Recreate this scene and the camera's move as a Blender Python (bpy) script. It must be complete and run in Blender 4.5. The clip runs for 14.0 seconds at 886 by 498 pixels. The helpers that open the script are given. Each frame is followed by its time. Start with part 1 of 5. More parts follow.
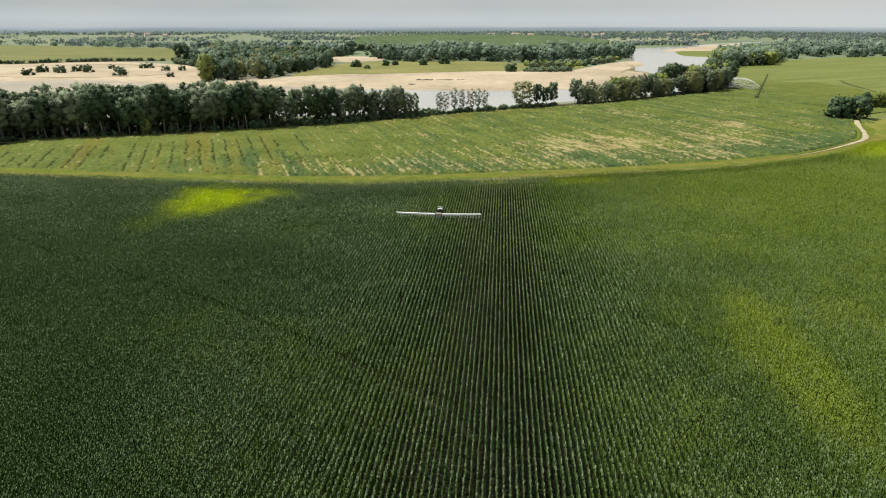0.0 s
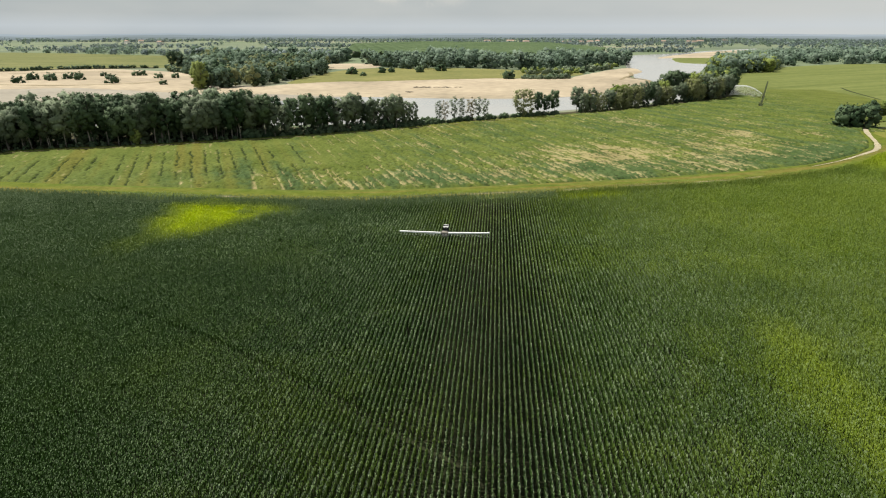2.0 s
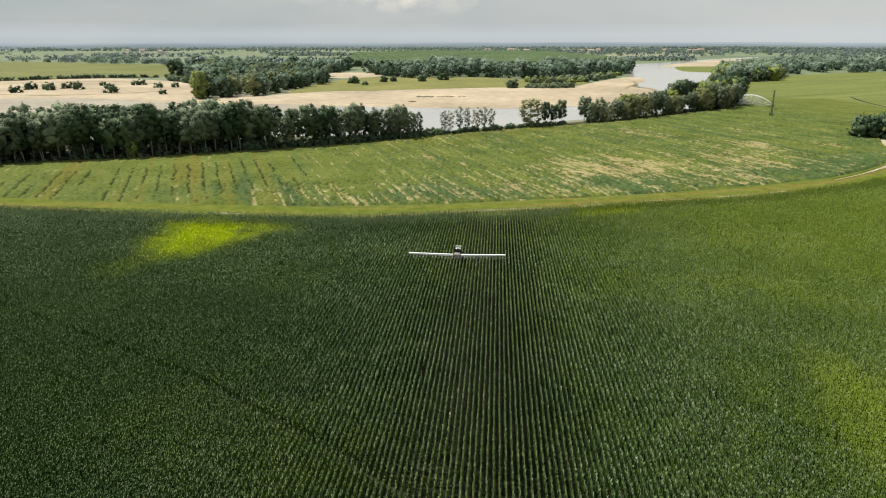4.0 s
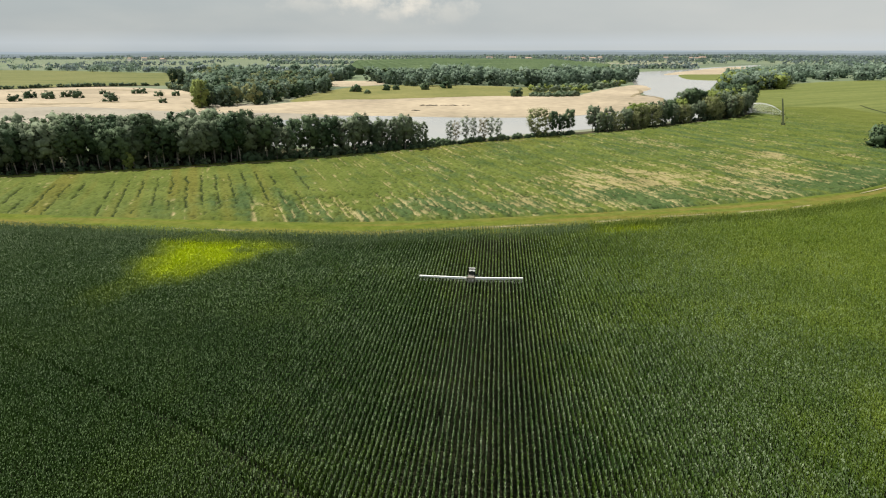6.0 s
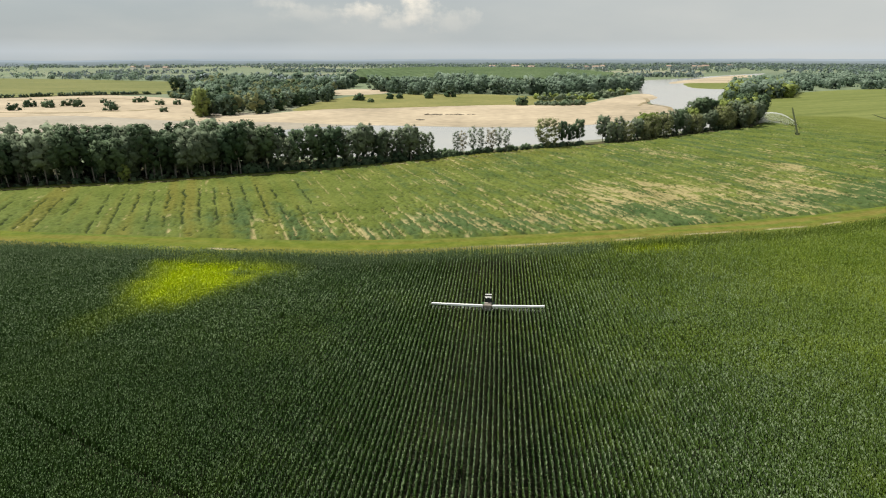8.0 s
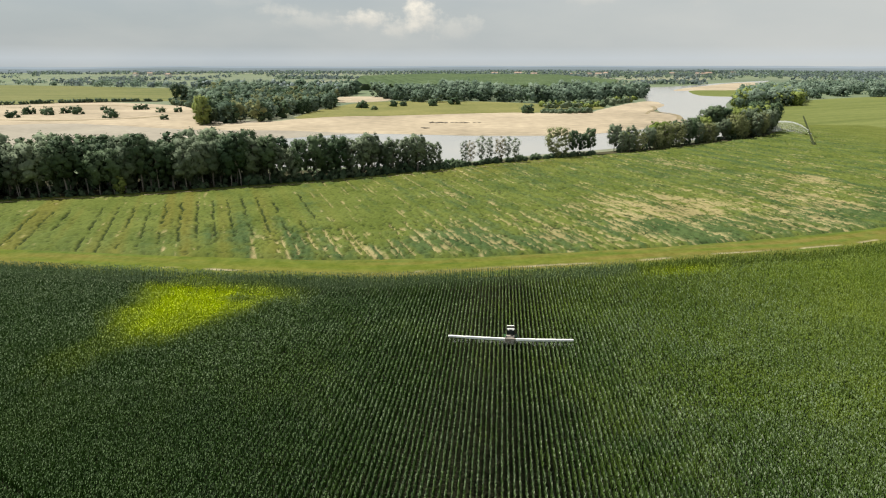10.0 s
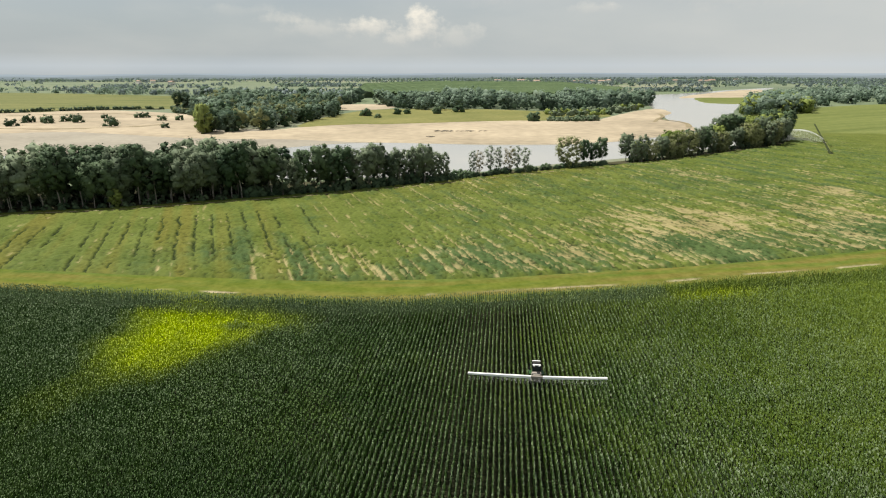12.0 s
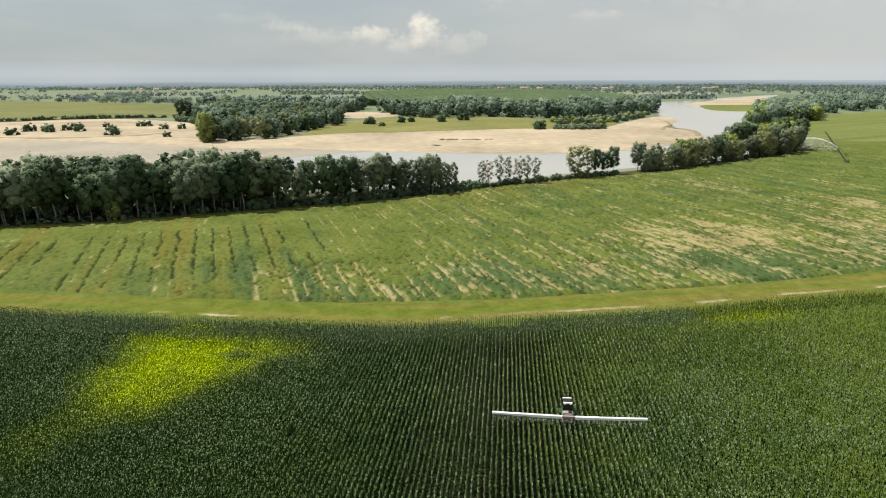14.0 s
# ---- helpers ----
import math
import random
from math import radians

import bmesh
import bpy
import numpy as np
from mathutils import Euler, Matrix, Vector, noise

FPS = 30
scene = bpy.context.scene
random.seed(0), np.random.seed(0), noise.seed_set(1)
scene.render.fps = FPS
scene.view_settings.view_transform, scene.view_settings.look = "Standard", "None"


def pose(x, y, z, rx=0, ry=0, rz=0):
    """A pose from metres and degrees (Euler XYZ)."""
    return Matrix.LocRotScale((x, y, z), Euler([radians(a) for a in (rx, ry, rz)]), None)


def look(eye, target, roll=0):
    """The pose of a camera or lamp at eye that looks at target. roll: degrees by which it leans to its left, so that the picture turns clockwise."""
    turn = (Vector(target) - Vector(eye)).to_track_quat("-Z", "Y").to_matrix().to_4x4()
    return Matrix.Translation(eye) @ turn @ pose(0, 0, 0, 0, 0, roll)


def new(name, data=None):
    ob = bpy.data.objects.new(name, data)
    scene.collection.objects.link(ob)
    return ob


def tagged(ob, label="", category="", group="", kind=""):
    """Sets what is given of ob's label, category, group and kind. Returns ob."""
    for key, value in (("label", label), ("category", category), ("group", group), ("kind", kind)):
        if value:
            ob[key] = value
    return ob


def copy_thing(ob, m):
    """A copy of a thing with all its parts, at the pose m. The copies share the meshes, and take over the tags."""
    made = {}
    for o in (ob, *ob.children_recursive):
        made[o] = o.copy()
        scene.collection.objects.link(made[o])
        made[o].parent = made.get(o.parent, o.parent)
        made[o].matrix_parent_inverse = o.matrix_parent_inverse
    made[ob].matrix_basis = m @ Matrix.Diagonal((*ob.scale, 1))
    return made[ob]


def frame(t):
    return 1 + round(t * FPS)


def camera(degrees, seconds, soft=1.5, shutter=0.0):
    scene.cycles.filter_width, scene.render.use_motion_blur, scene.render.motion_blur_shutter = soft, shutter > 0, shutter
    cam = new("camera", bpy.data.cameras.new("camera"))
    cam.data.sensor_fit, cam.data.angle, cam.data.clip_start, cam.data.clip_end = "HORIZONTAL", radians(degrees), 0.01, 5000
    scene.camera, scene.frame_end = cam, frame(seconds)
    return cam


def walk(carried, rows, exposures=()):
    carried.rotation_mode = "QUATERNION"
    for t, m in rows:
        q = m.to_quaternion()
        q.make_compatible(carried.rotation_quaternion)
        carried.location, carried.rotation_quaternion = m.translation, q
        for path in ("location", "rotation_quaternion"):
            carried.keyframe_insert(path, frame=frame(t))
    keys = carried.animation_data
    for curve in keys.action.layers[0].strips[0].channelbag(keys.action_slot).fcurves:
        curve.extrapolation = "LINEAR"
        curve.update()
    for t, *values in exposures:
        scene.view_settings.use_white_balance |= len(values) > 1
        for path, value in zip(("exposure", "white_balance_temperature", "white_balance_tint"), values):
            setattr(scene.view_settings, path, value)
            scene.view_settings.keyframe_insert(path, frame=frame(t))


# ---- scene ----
cam = camera(72.1, 14.0, soft=1.1)
PATH = [
    (0, (14.73, -13.609, 47.169), (14.553, -11.741, 46.477), -0.0),
    (0.5, (13.947, -11.259, 47.168), (13.775, -9.39, 46.476), 0.0),
    (1, (13.109, -8.879, 47.179), (12.941, -7.007, 46.493), -0.0),
    (1.5, (12.207, -6.472, 47.195), (12.042, -4.598, 46.516), -0.0),
    (2, (11.268, -4.045, 47.21), (11.106, -2.169, 46.537), -0.0),
    (2.5, (10.35, -1.603, 47.231), (10.188, 0.276, 46.565), -0.0),
    (3, (9.48, 0.812, 47.254), (9.318, 2.693, 46.594), -0.1),
    (5.5, (5.362, 12.513, 47.229), (5.195, 14.404, 46.597), -0.0),
    (6, (4.574, 14.889, 47.236), (4.406, 16.781, 46.61), -0.1),
    (6.5, (3.817, 17.311, 47.233), (3.647, 19.204, 46.613), -0.1),
    (7, (3.089, 19.798, 47.228), (2.917, 21.693, 46.613), -0.1),
    (7.5, (2.261, 22.404, 47.233), (2.088, 24.301, 46.624), -0.1),
    (8, (1.37, 25.071, 47.246), (1.195, 26.97, 46.644), -0.1),
    (10.5, (-3.365, 38.518, 47.544), (-3.548, 40.424, 46.967), -0.1),
    (11, (-4.266, 41.153, 47.581), (-4.451, 43.061, 47.01), -0.2),
    (11.5, (-5.123, 43.655, 47.6), (-5.309, 45.565, 47.034), -0.1),
    (12, (-6.002, 46.053, 47.637), (-6.19, 47.963, 47.076), -0.1),
    (12.5, (-6.911, 48.339, 47.682), (-7.101, 50.251, 47.126), -0.1),
    (13, (-7.793, 50.522, 47.731), (-7.985, 52.435, 47.181), -0.1),
    (13.5, (-8.679, 52.627, 47.788), (-8.872, 54.541, 47.243), -0.1),
    (14, (-9.561, 54.698, 47.841), (-9.757, 56.614, 47.302), -0.2),
]
walk(cam, [(t, look(eye, aim, roll)) for t, eye, aim, roll in PATH])

# ---- world, sun, exposure ----
SUN = Vector((-0.50, 0.14, 0.85)).normalized()
scene.view_settings.exposure = 0.5

world = bpy.data.worlds.new("world")
scene.world = world
world.use_nodes = True
wn, wl = world.node_tree.nodes, world.node_tree.links
wn.clear()


def wmath(op, a, b=None, clamp=False):
    n = wn.new("ShaderNodeMath")
    n.operation, n.use_clamp = op, clamp
    for i, v in enumerate((a, b)):
        if v is None:
            continue
        if isinstance(v, (int, float)):
            n.inputs[i].default_value = v
        else:
            wl.new(v, n.inputs[i])
    return n.outputs[0]


def wmix(fac, a, b):
    n = wn.new("ShaderNodeMix")
    n.data_type = "RGBA"
    for i, v in ((0, fac), (6, a), (7, b)):
        if isinstance(v, (int, float)):
            n.inputs[i].default_value = v
        elif isinstance(v, tuple):
            n.inputs[i].default_value = (*v, 1)
        else:
            wl.new(v, n.inputs[i])
    return n.outputs[2]


sky = wn.new("ShaderNodeTexSky")
sky.sky_type = "NISHITA"
sky.sun_disc = False
sky.sun_elevation = math.asin(SUN.z)
sky.sun_rotation = math.atan2(SUN.x, SUN.y)
sky.dust_density, sky.air_density = 2.0, 1.0
sky_scale = wn.new("ShaderNodeVectorMath")
sky_scale.operation = "SCALE"
wl.new(sky.outputs[0], sky_scale.inputs[0])
sky_scale.inputs["Scale"].default_value = 0.085
coord = wn.new("ShaderNodeTexCoord")
split = wn.new("ShaderNodeSeparateXYZ")
wl.new(coord.outputs["Generated"], split.inputs[0])
dx, dy, dz = split.outputs
azim = wmath("ARCTAN2", dx, dy)
elev = wmath("ARCSINE", dz)
# high thin cloud: soft noise stretched along the horizon
flat = wn.new("ShaderNodeCombineXYZ")
wl.new(azim, flat.inputs[0])
wl.new(wmath("MULTIPLY", elev, 3.2), flat.inputs[1])
veil = wn.new("ShaderNodeTexNoise")
veil.inputs["Scale"].default_value, veil.inputs["Detail"].default_value = 4.0, 5.0
wl.new(flat.outputs[0], veil.inputs["Vector"])
veil_f = wmath("MULTIPLY", wmath("SUBTRACT", veil.outputs[0], 0.40), 2.6, True)
haze_f = wmath("SUBTRACT", 1.0, wmath("MULTIPLY", wmath("ABSOLUTE", elev), 3.0), True)
base = wmix(wmath("MULTIPLY", haze_f, 0.90), sky_scale.outputs[0], (0.405, 0.453, 0.476))
base = wmix(wmath("MULTIPLY", veil_f, 0.42), base, (0.60, 0.60, 0.56))
side = wmath("MULTIPLY", wmath("ADD", azim, 0.45), 0.9, True)
base = wmix(wmath("MULTIPLY", side, 0.62), base, (0.65, 0.65, 0.615))
# a pale band right at the horizon
band = wmath("SUBTRACT", 1.0, wmath("MULTIPLY", wmath("ABSOLUTE", wmath("SUBTRACT", elev, 0.008)), 60.0), True)
base = wmix(wmath("MULTIPLY", band, 0.5), base, (0.55, 0.60, 0.64))
# cumulus heads: (azimuth, elevation, half width, half height, brightness), radians
puff = wn.new("ShaderNodeTexNoise")
puff.inputs["Scale"].default_value, puff.inputs["Detail"].default_value = 30.0, 8.0
puff.inputs["Roughness"].default_value = 0.6
puffv = wn.new("ShaderNodeCombineXYZ")
wl.new(azim, puffv.inputs[0])
wl.new(wmath("MULTIPLY", elev, 1.3), puffv.inputs[1])
wl.new(puffv.outputs[0], puff.inputs["Vector"])
rough_edge = wmath("MULTIPLY", wmath("SUBTRACT", puff.outputs[0], 0.5), 2.3)
CUMULUS = [(-0.300, 0.062, 0.090, 0.018, 0.30), (-0.40, 0.085, 0.070, 0.012, 0.12), (0.130, 0.090, 0.070, 0.010, 0.25), (0.42, 0.125, 0.34, 0.055, 0.40),
           (-0.020, 0.120, 0.050, 0.035, 0.30), (-0.070, 0.052, 0.050, 0.026, 0.35), (-0.340, 0.074, 0.060, 0.012, 0.30), (-0.210, 0.064, 0.062, 0.020, 0.85), (-0.160, 0.052, 0.045, 0.020, 0.60), (-0.126, 0.066, 0.036, 0.038, 1.0)]
for az, el, wa, we, power in CUMULUS:
    a = wmath("DIVIDE", wmath("SUBTRACT", azim, az), wa)
    e = wmath("DIVIDE", wmath("SUBTRACT", elev, el), we)
    d = wmath("SQRT", wmath("ADD", wmath("MULTIPLY", a, a), wmath("MULTIPLY", e, e)))
    f = wmath("MULTIPLY", wmath("ADD", wmath("SUBTRACT", 0.85, d), rough_edge), 1.5, True)
    # lit heads over greyer, dissolving feet
    lit = wmath("MULTIPLY", wmath("ADD", wmath("ADD", e, 0.75), wmath("MULTIPLY", rough_edge, 0.4)), 0.75, True)
    f = wmath("MULTIPLY", f, wmath("ADD", wmath("MULTIPLY", lit, 0.55), 0.45))
    base = wmix(wmath("MULTIPLY", f, power), base, wmix(lit, (0.58, 0.57, 0.53), (0.90, 0.84, 0.72)))
back = wn.new("ShaderNodeBackground")
wl.new(base, back.inputs["Color"])
back.inputs["Strength"].default_value = 0.78
wout = wn.new("ShaderNodeOutputWorld")
wl.new(back.outputs[0], wout.inputs[0])

sun_data = bpy.data.lights.new("sun", "SUN")
sun_data.energy, sun_data.angle, sun_data.color = 4.8, radians(0.6), (1.0, 0.95, 0.86)
sun = new("sun", sun_data)
sun.matrix_world = look(SUN * 200, (0, 0, 0))


# ---- materials ----
def material(name, low, high, scale=0.2, fine=4.0, rough=0.8, bump=0.0, island=0.0, through_light=0.0, metal=0.0, spec=0.1, grain=None):
    """Two tones mixed by coarse and fine noise in world metres; island adds a tone of its own to each leaf."""
    m = bpy.data.materials.new(name)
    m.use_nodes = True
    n, l = m.node_tree.nodes, m.node_tree.links
    b = n["Principled BSDF"]
    geo = n.new("ShaderNodeNewGeometry")
    big, small = n.new("ShaderNodeTexNoise"), n.new("ShaderNodeTexNoise")
    big.inputs["Scale"].default_value, big.inputs["Detail"].default_value = scale, 4
    small.inputs["Scale"].default_value, small.inputs["Detail"].default_value = fine, 3
    if grain:
        turn = n.new("ShaderNodeMapping")
        turn.vector_type = "TEXTURE"
        turn.inputs["Rotation"].default_value = (0, 0, grain[0])
        turn.inputs["Scale"].default_value = (grain[1], 1, 1)
        l.new(geo.outputs["Position"], turn.inputs[0])
        l.new(turn.outputs[0], big.inputs["Vector"])
    else:
        l.new(geo.outputs["Position"], big.inputs["Vector"])
    l.new(geo.outputs["Position"], small.inputs["Vector"])
    add = n.new("ShaderNodeMath")
    add.operation = "MULTIPLY_ADD"
    l.new(small.outputs[0], add.inputs[0])
    add.inputs[1].default_value = 0.7
    l.new(big.outputs[0], add.inputs[2])
    last = add.outputs[0]
    if island:
        isl = n.new("ShaderNodeMath")
        isl.operation = "MULTIPLY_ADD"
        l.new(geo.outputs["Random Per Island"], isl.inputs[0])
        isl.inputs[1].default_value = island
        l.new(last, isl.inputs[2])
        last = isl.outputs[0]
    rng = n.new("ShaderNodeMapRange")
    l.new(last, rng.inputs[0])
    rng.inputs[1].default_value, rng.inputs[2].default_value = 0.55, 1.15 + island
    mix = n.new("ShaderNodeMix")
    mix.data_type = "RGBA"
    l.new(rng.outputs[0], mix.inputs[0])
    mix.inputs[6].default_value, mix.inputs[7].default_value = (*low, 1), (*high, 1)
    l.new(mix.outputs[2], b.inputs["Base Color"])
    b.inputs["Roughness"].default_value = rough
    b.inputs["Metallic"].default_value = metal
    b.inputs["Specular IOR Level"].default_value = spec
    if bump:
        bp = n.new("ShaderNodeBump")
        bp.inputs["Strength"].default_value, bp.inputs["Distance"].default_value = 0.6, bump
        l.new(small.outputs[0], bp.inputs["Height"])
        l.new(bp.outputs[0], b.inputs["Normal"])
    if through_light:
        tr, mx = n.new("ShaderNodeBsdfTranslucent"), n.new("ShaderNodeMixShader")
        l.new(mix.outputs[2], tr.inputs[0])
        mx.inputs[0].default_value = through_light
        l.new(b.outputs[0], mx.inputs[1])
        l.new(tr.outputs[0], mx.inputs[2])
        l.new(mx.outputs[0], n["Material Output"].inputs[0])
    return m


def crop_material(name, low, high, tones, scale, fine, rough, island, through_light, spec, bump=0.0):
    """A crop whose leaf colour shifts with the weights that its plants carry: (weight, low tone, high tone)."""
    m = material(name, low, high, scale, fine, rough, bump, island, through_light, spec=spec)
    n, l = m.node_tree.nodes, m.node_tree.links
    b = n["Principled BSDF"]
    plain = next(q for q in n if q.bl_idname == "ShaderNodeMix")
    attr = n.new("ShaderNodeVertexColor")
    attr.layer_name = "tone"
    sep = n.new("ShaderNodeSeparateColor")
    l.new(attr.outputs["Color"], sep.inputs[0])
    ways = [sep.outputs[0], sep.outputs[1], sep.outputs[2], attr.outputs["Alpha"]]
    last = plain.outputs[2]
    users = [k.to_socket for k in last.links]
    for k, lo, hi in tones:
        own, mix = n.new("ShaderNodeMix"), n.new("ShaderNodeMix")
        own.data_type = mix.data_type = "RGBA"
        l.new(plain.inputs[0].links[0].from_socket, own.inputs[0])
        own.inputs[6].default_value, own.inputs[7].default_value = (*lo, 1), (*hi, 1)
        l.new(ways[k], mix.inputs[0])
        l.new(last, mix.inputs[6])
        l.new(own.outputs[2], mix.inputs[7])
        last = mix.outputs[2]
    for u in users:
        l.new(last, u)
    return m


# tones: 1 olive, 3 painted crest highlight, 0 yellowed, 2 tassel with painted sheen
M_CORN = crop_material("corn_leaf", (0.016, 0.046, 0.007), (0.053, 0.102, 0.024),
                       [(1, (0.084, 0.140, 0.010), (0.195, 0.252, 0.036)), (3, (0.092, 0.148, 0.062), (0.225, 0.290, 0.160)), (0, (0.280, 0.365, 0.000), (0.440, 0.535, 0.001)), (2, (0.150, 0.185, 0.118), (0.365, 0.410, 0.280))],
                       0.05, 1.5, 0.5, 0.5, 0.2, 0.08)
# corn soil: shade between the rows is put into this near-black tone
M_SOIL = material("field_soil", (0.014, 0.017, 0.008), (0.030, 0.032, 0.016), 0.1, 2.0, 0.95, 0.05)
M_LOAM = material("crop_loam", (0.009, 0.016, 0.004), (0.022, 0.031, 0.007), 0.1, 2.0, 0.95, 0.05)
BEAN_LOW, BEAN_HIGH = (0.062, 0.086, 0.014), (0.118, 0.142, 0.032)
# weights: 0 dark leaf, 1 ochre, 2 straw, 3 open soil and painted hollow shade
BEAN_TONES = [(0, (0.030, 0.058, 0.018), (0.072, 0.106, 0.036)), (1, (0.086, 0.084, 0.012), (0.140, 0.130, 0.028)),
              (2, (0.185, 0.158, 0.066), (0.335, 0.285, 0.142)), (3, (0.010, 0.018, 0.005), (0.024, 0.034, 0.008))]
M_BEAN = crop_material("crop_leaf", BEAN_LOW, BEAN_HIGH, BEAN_TONES, 0.06, 1.1, 0.8, 0.0, 0.0, 0.05, 0.12)
M_BEAN_TUFT = crop_material("crop_sprig", BEAN_LOW, BEAN_HIGH, BEAN_TONES, 0.06, 1.1, 0.7, 0.14, 0.15, 0.05)
M_VERGE = crop_material("verge_grass", (0.068, 0.094, 0.011), (0.126, 0.142, 0.025),
                        [(0, (0.050, 0.086, 0.014), (0.098, 0.132, 0.030)), (1, (0.105, 0.090, 0.020), (0.170, 0.146, 0.042)), (2, (0.20, 0.17, 0.10), (0.36, 0.31, 0.20))],
                        0.25, 0.9, 0.9, 0.0, 0.0, 0.03, 0.10)
M_DARK_EARTH = material("dark_earth", (0.030, 0.032, 0.015), (0.075, 0.070, 0.035), 0.1, 1.0, 0.95, 0.1)
M_DUST = material("dusty_soil", (0.16, 0.13, 0.075), (0.27, 0.23, 0.14), 0.2, 1.5, 0.95, 0.04)
M_LIME = material("lime_grass", (0.080, 0.112, 0.014), (0.185, 0.175, 0.045), 0.12, 0.8, 0.85, 0.08, spec=0.03, grain=(0.9, 3.0))
M_TRACK = material("dirt_track", (0.24, 0.21, 0.135), (0.40, 0.355, 0.245), 0.2, 1.5, 0.95, 0.04)
M_FIELD = material("far_crop", (0.076, 0.098, 0.021), (0.155, 0.174, 0.050), 0.06, 0.15, 0.85, 0.2, grain=(0.55, 12.0))
M_FIELD_OLD = material("hay_field", (0.068, 0.090, 0.022), (0.172, 0.168, 0.060), 0.05, 0.12, 0.85, 0.2, grain=(0.1, 7.0))
M_LANE = material("field_lane", (0.016, 0.024, 0.008), (0.040, 0.050, 0.016), 0.1, 0.8, 0.9, 0.05)
M_MEADOW = material("meadow", (0.095, 0.110, 0.030), (0.205, 0.190, 0.068), 0.015, 0.2, 0.9, 0.2)
M_SAND = material("river_gravel", (0.225, 0.190, 0.132), (0.425, 0.357, 0.250), 0.012, 0.12, 0.95, 0.1)
M_WETSAND = material("wet_gravel", (0.21, 0.19, 0.15), (0.31, 0.285, 0.225), 0.02, 0.2, 0.9, 0.1)
M_BARK = material("bark", (0.12, 0.11, 0.088), (0.30, 0.28, 0.23), 0.6, 3, 0.9, 0.05)
M_LEAF_WILLOW = material("willow_leaf", (0.070, 0.100, 0.058), (0.222, 0.268, 0.168), 0.06, 0.8, 0.6, 0, 0.10, 0.22, spec=0.06)
M_LEAF_POPLAR = material("poplar_leaf", (0.034, 0.064, 0.032), (0.108, 0.152, 0.078), 0.06, 0.8, 0.55, 0, 0.10, 0.1, spec=0.06)
M_LEAF_ASH = material("ash_leaf", (0.155, 0.180, 0.080), (0.350, 0.370, 0.180), 0.06, 0.8, 0.6, 0, 0.10, 0.50, spec=0.06)
M_LEAF_BRIGHT = material("locust_leaf", (0.098, 0.140, 0.030), (0.220, 0.265, 0.070), 0.06, 0.8, 0.6, 0, 0.10, 0.1, spec=0.06)
M_LEAF_DRY = material("dry_leaf", (0.14, 0.13, 0.07), (0.28, 0.25, 0.15), 0.06, 0.8, 0.7, 0, 0.22, 0.2, spec=0.06)
# foliage of the far plain: distance haze put into a pale, bluish tone
M_WOOD_HAZE = material("far_haze_foliage", (0.170, 0.220, 0.212), (0.270, 0.325, 0.310), 0.01, 0.1, 0.8, 0, 0.12, 0.3, spec=0.02)
M_LEAF_PLANTED = material("plantation_foliage", (0.066, 0.105, 0.050), (0.125, 0.170, 0.084), 0.01, 0.1, 0.8, 0, 0.08, 0.25, spec=0.02)
M_LEAF_GOLD = material("poplar_gold_leaf", (0.165, 0.220, 0.060), (0.350, 0.400, 0.130), 0.06, 0.8, 0.6, 0, 0.10, 0.40, spec=0.06)
# foliage across the river, greyed and blued to carry distance haze
M_LEAF_HAZE_GREY = material("grey_haze_foliage", (0.165, 0.235, 0.175), (0.310, 0.385, 0.290), 0.02, 0.2, 0.8, 0, 0.12, 0.45, spec=0.02)
M_LEAF_HAZE_BLUE = material("blue_haze_foliage", (0.098, 0.155, 0.108), (0.225, 0.295, 0.205), 0.02, 0.2, 0.8, 0, 0.15, 0.45, spec=0.02)


def vary_by_tree(m, reach):
    """Shift a leaf material's tone from one tree to the next."""
    n, l = m.node_tree.nodes, m.node_tree.links
    info, add = n.new("ShaderNodeObjectInfo"), n.new("ShaderNodeMath")
    add.operation = "MULTIPLY_ADD"
    ramp = next(q for q in n if q.bl_idname == "ShaderNodeMapRange")
    l.new(info.outputs["Random"], add.inputs[0])
    add.inputs[1].default_value = reach
    l.new(ramp.inputs[0].links[0].from_socket, add.inputs[2])
    l.new(add.outputs[0], ramp.inputs[0])
    ramp.inputs[1].default_value += reach * 0.5
    ramp.inputs[2].default_value += reach * 0.5


for m in (M_LEAF_WILLOW, M_LEAF_POPLAR, M_LEAF_BRIGHT, M_LEAF_DRY):
    vary_by_tree(m, 0.45)
M_WHITE = material("white_paint", (0.84, 0.84, 0.79), (0.90, 0.90, 0.86), 0.5, 6, 0.4)
M_STEEL = material("grey_steel", (0.08, 0.08, 0.075), (0.15, 0.15, 0.145), 0.5, 6, 0.45, 0, 0, 0, 0.6)
M_BLACK = material("black_rubber", (0.012, 0.012, 0.012), (0.035, 0.033, 0.030), 0.5, 8, 0.8)
M_GREEN = material("tractor_paint", (0.020, 0.060, 0.020), (0.035, 0.090, 0.030), 0.5, 6, 0.35)
M_TANK = material("tank_plastic", (0.20, 0.18, 0.15), (0.30, 0.27, 0.23), 0.5, 6, 0.5)
M_PLASTER = material("plaster", (0.62, 0.58, 0.52), (0.78, 0.75, 0.70), 0.05, 0.5, 0.9)
M_ROOF = material("roof_tile", (0.26, 0.19, 0.15), (0.36, 0.27, 0.21), 0.05, 0.5, 0.9)
M_DROPS = material("water_drops", (0.80, 0.82, 0.82), (0.92, 0.93, 0.93), 0.5, 4, 0.3, 0, 0, 0.5)


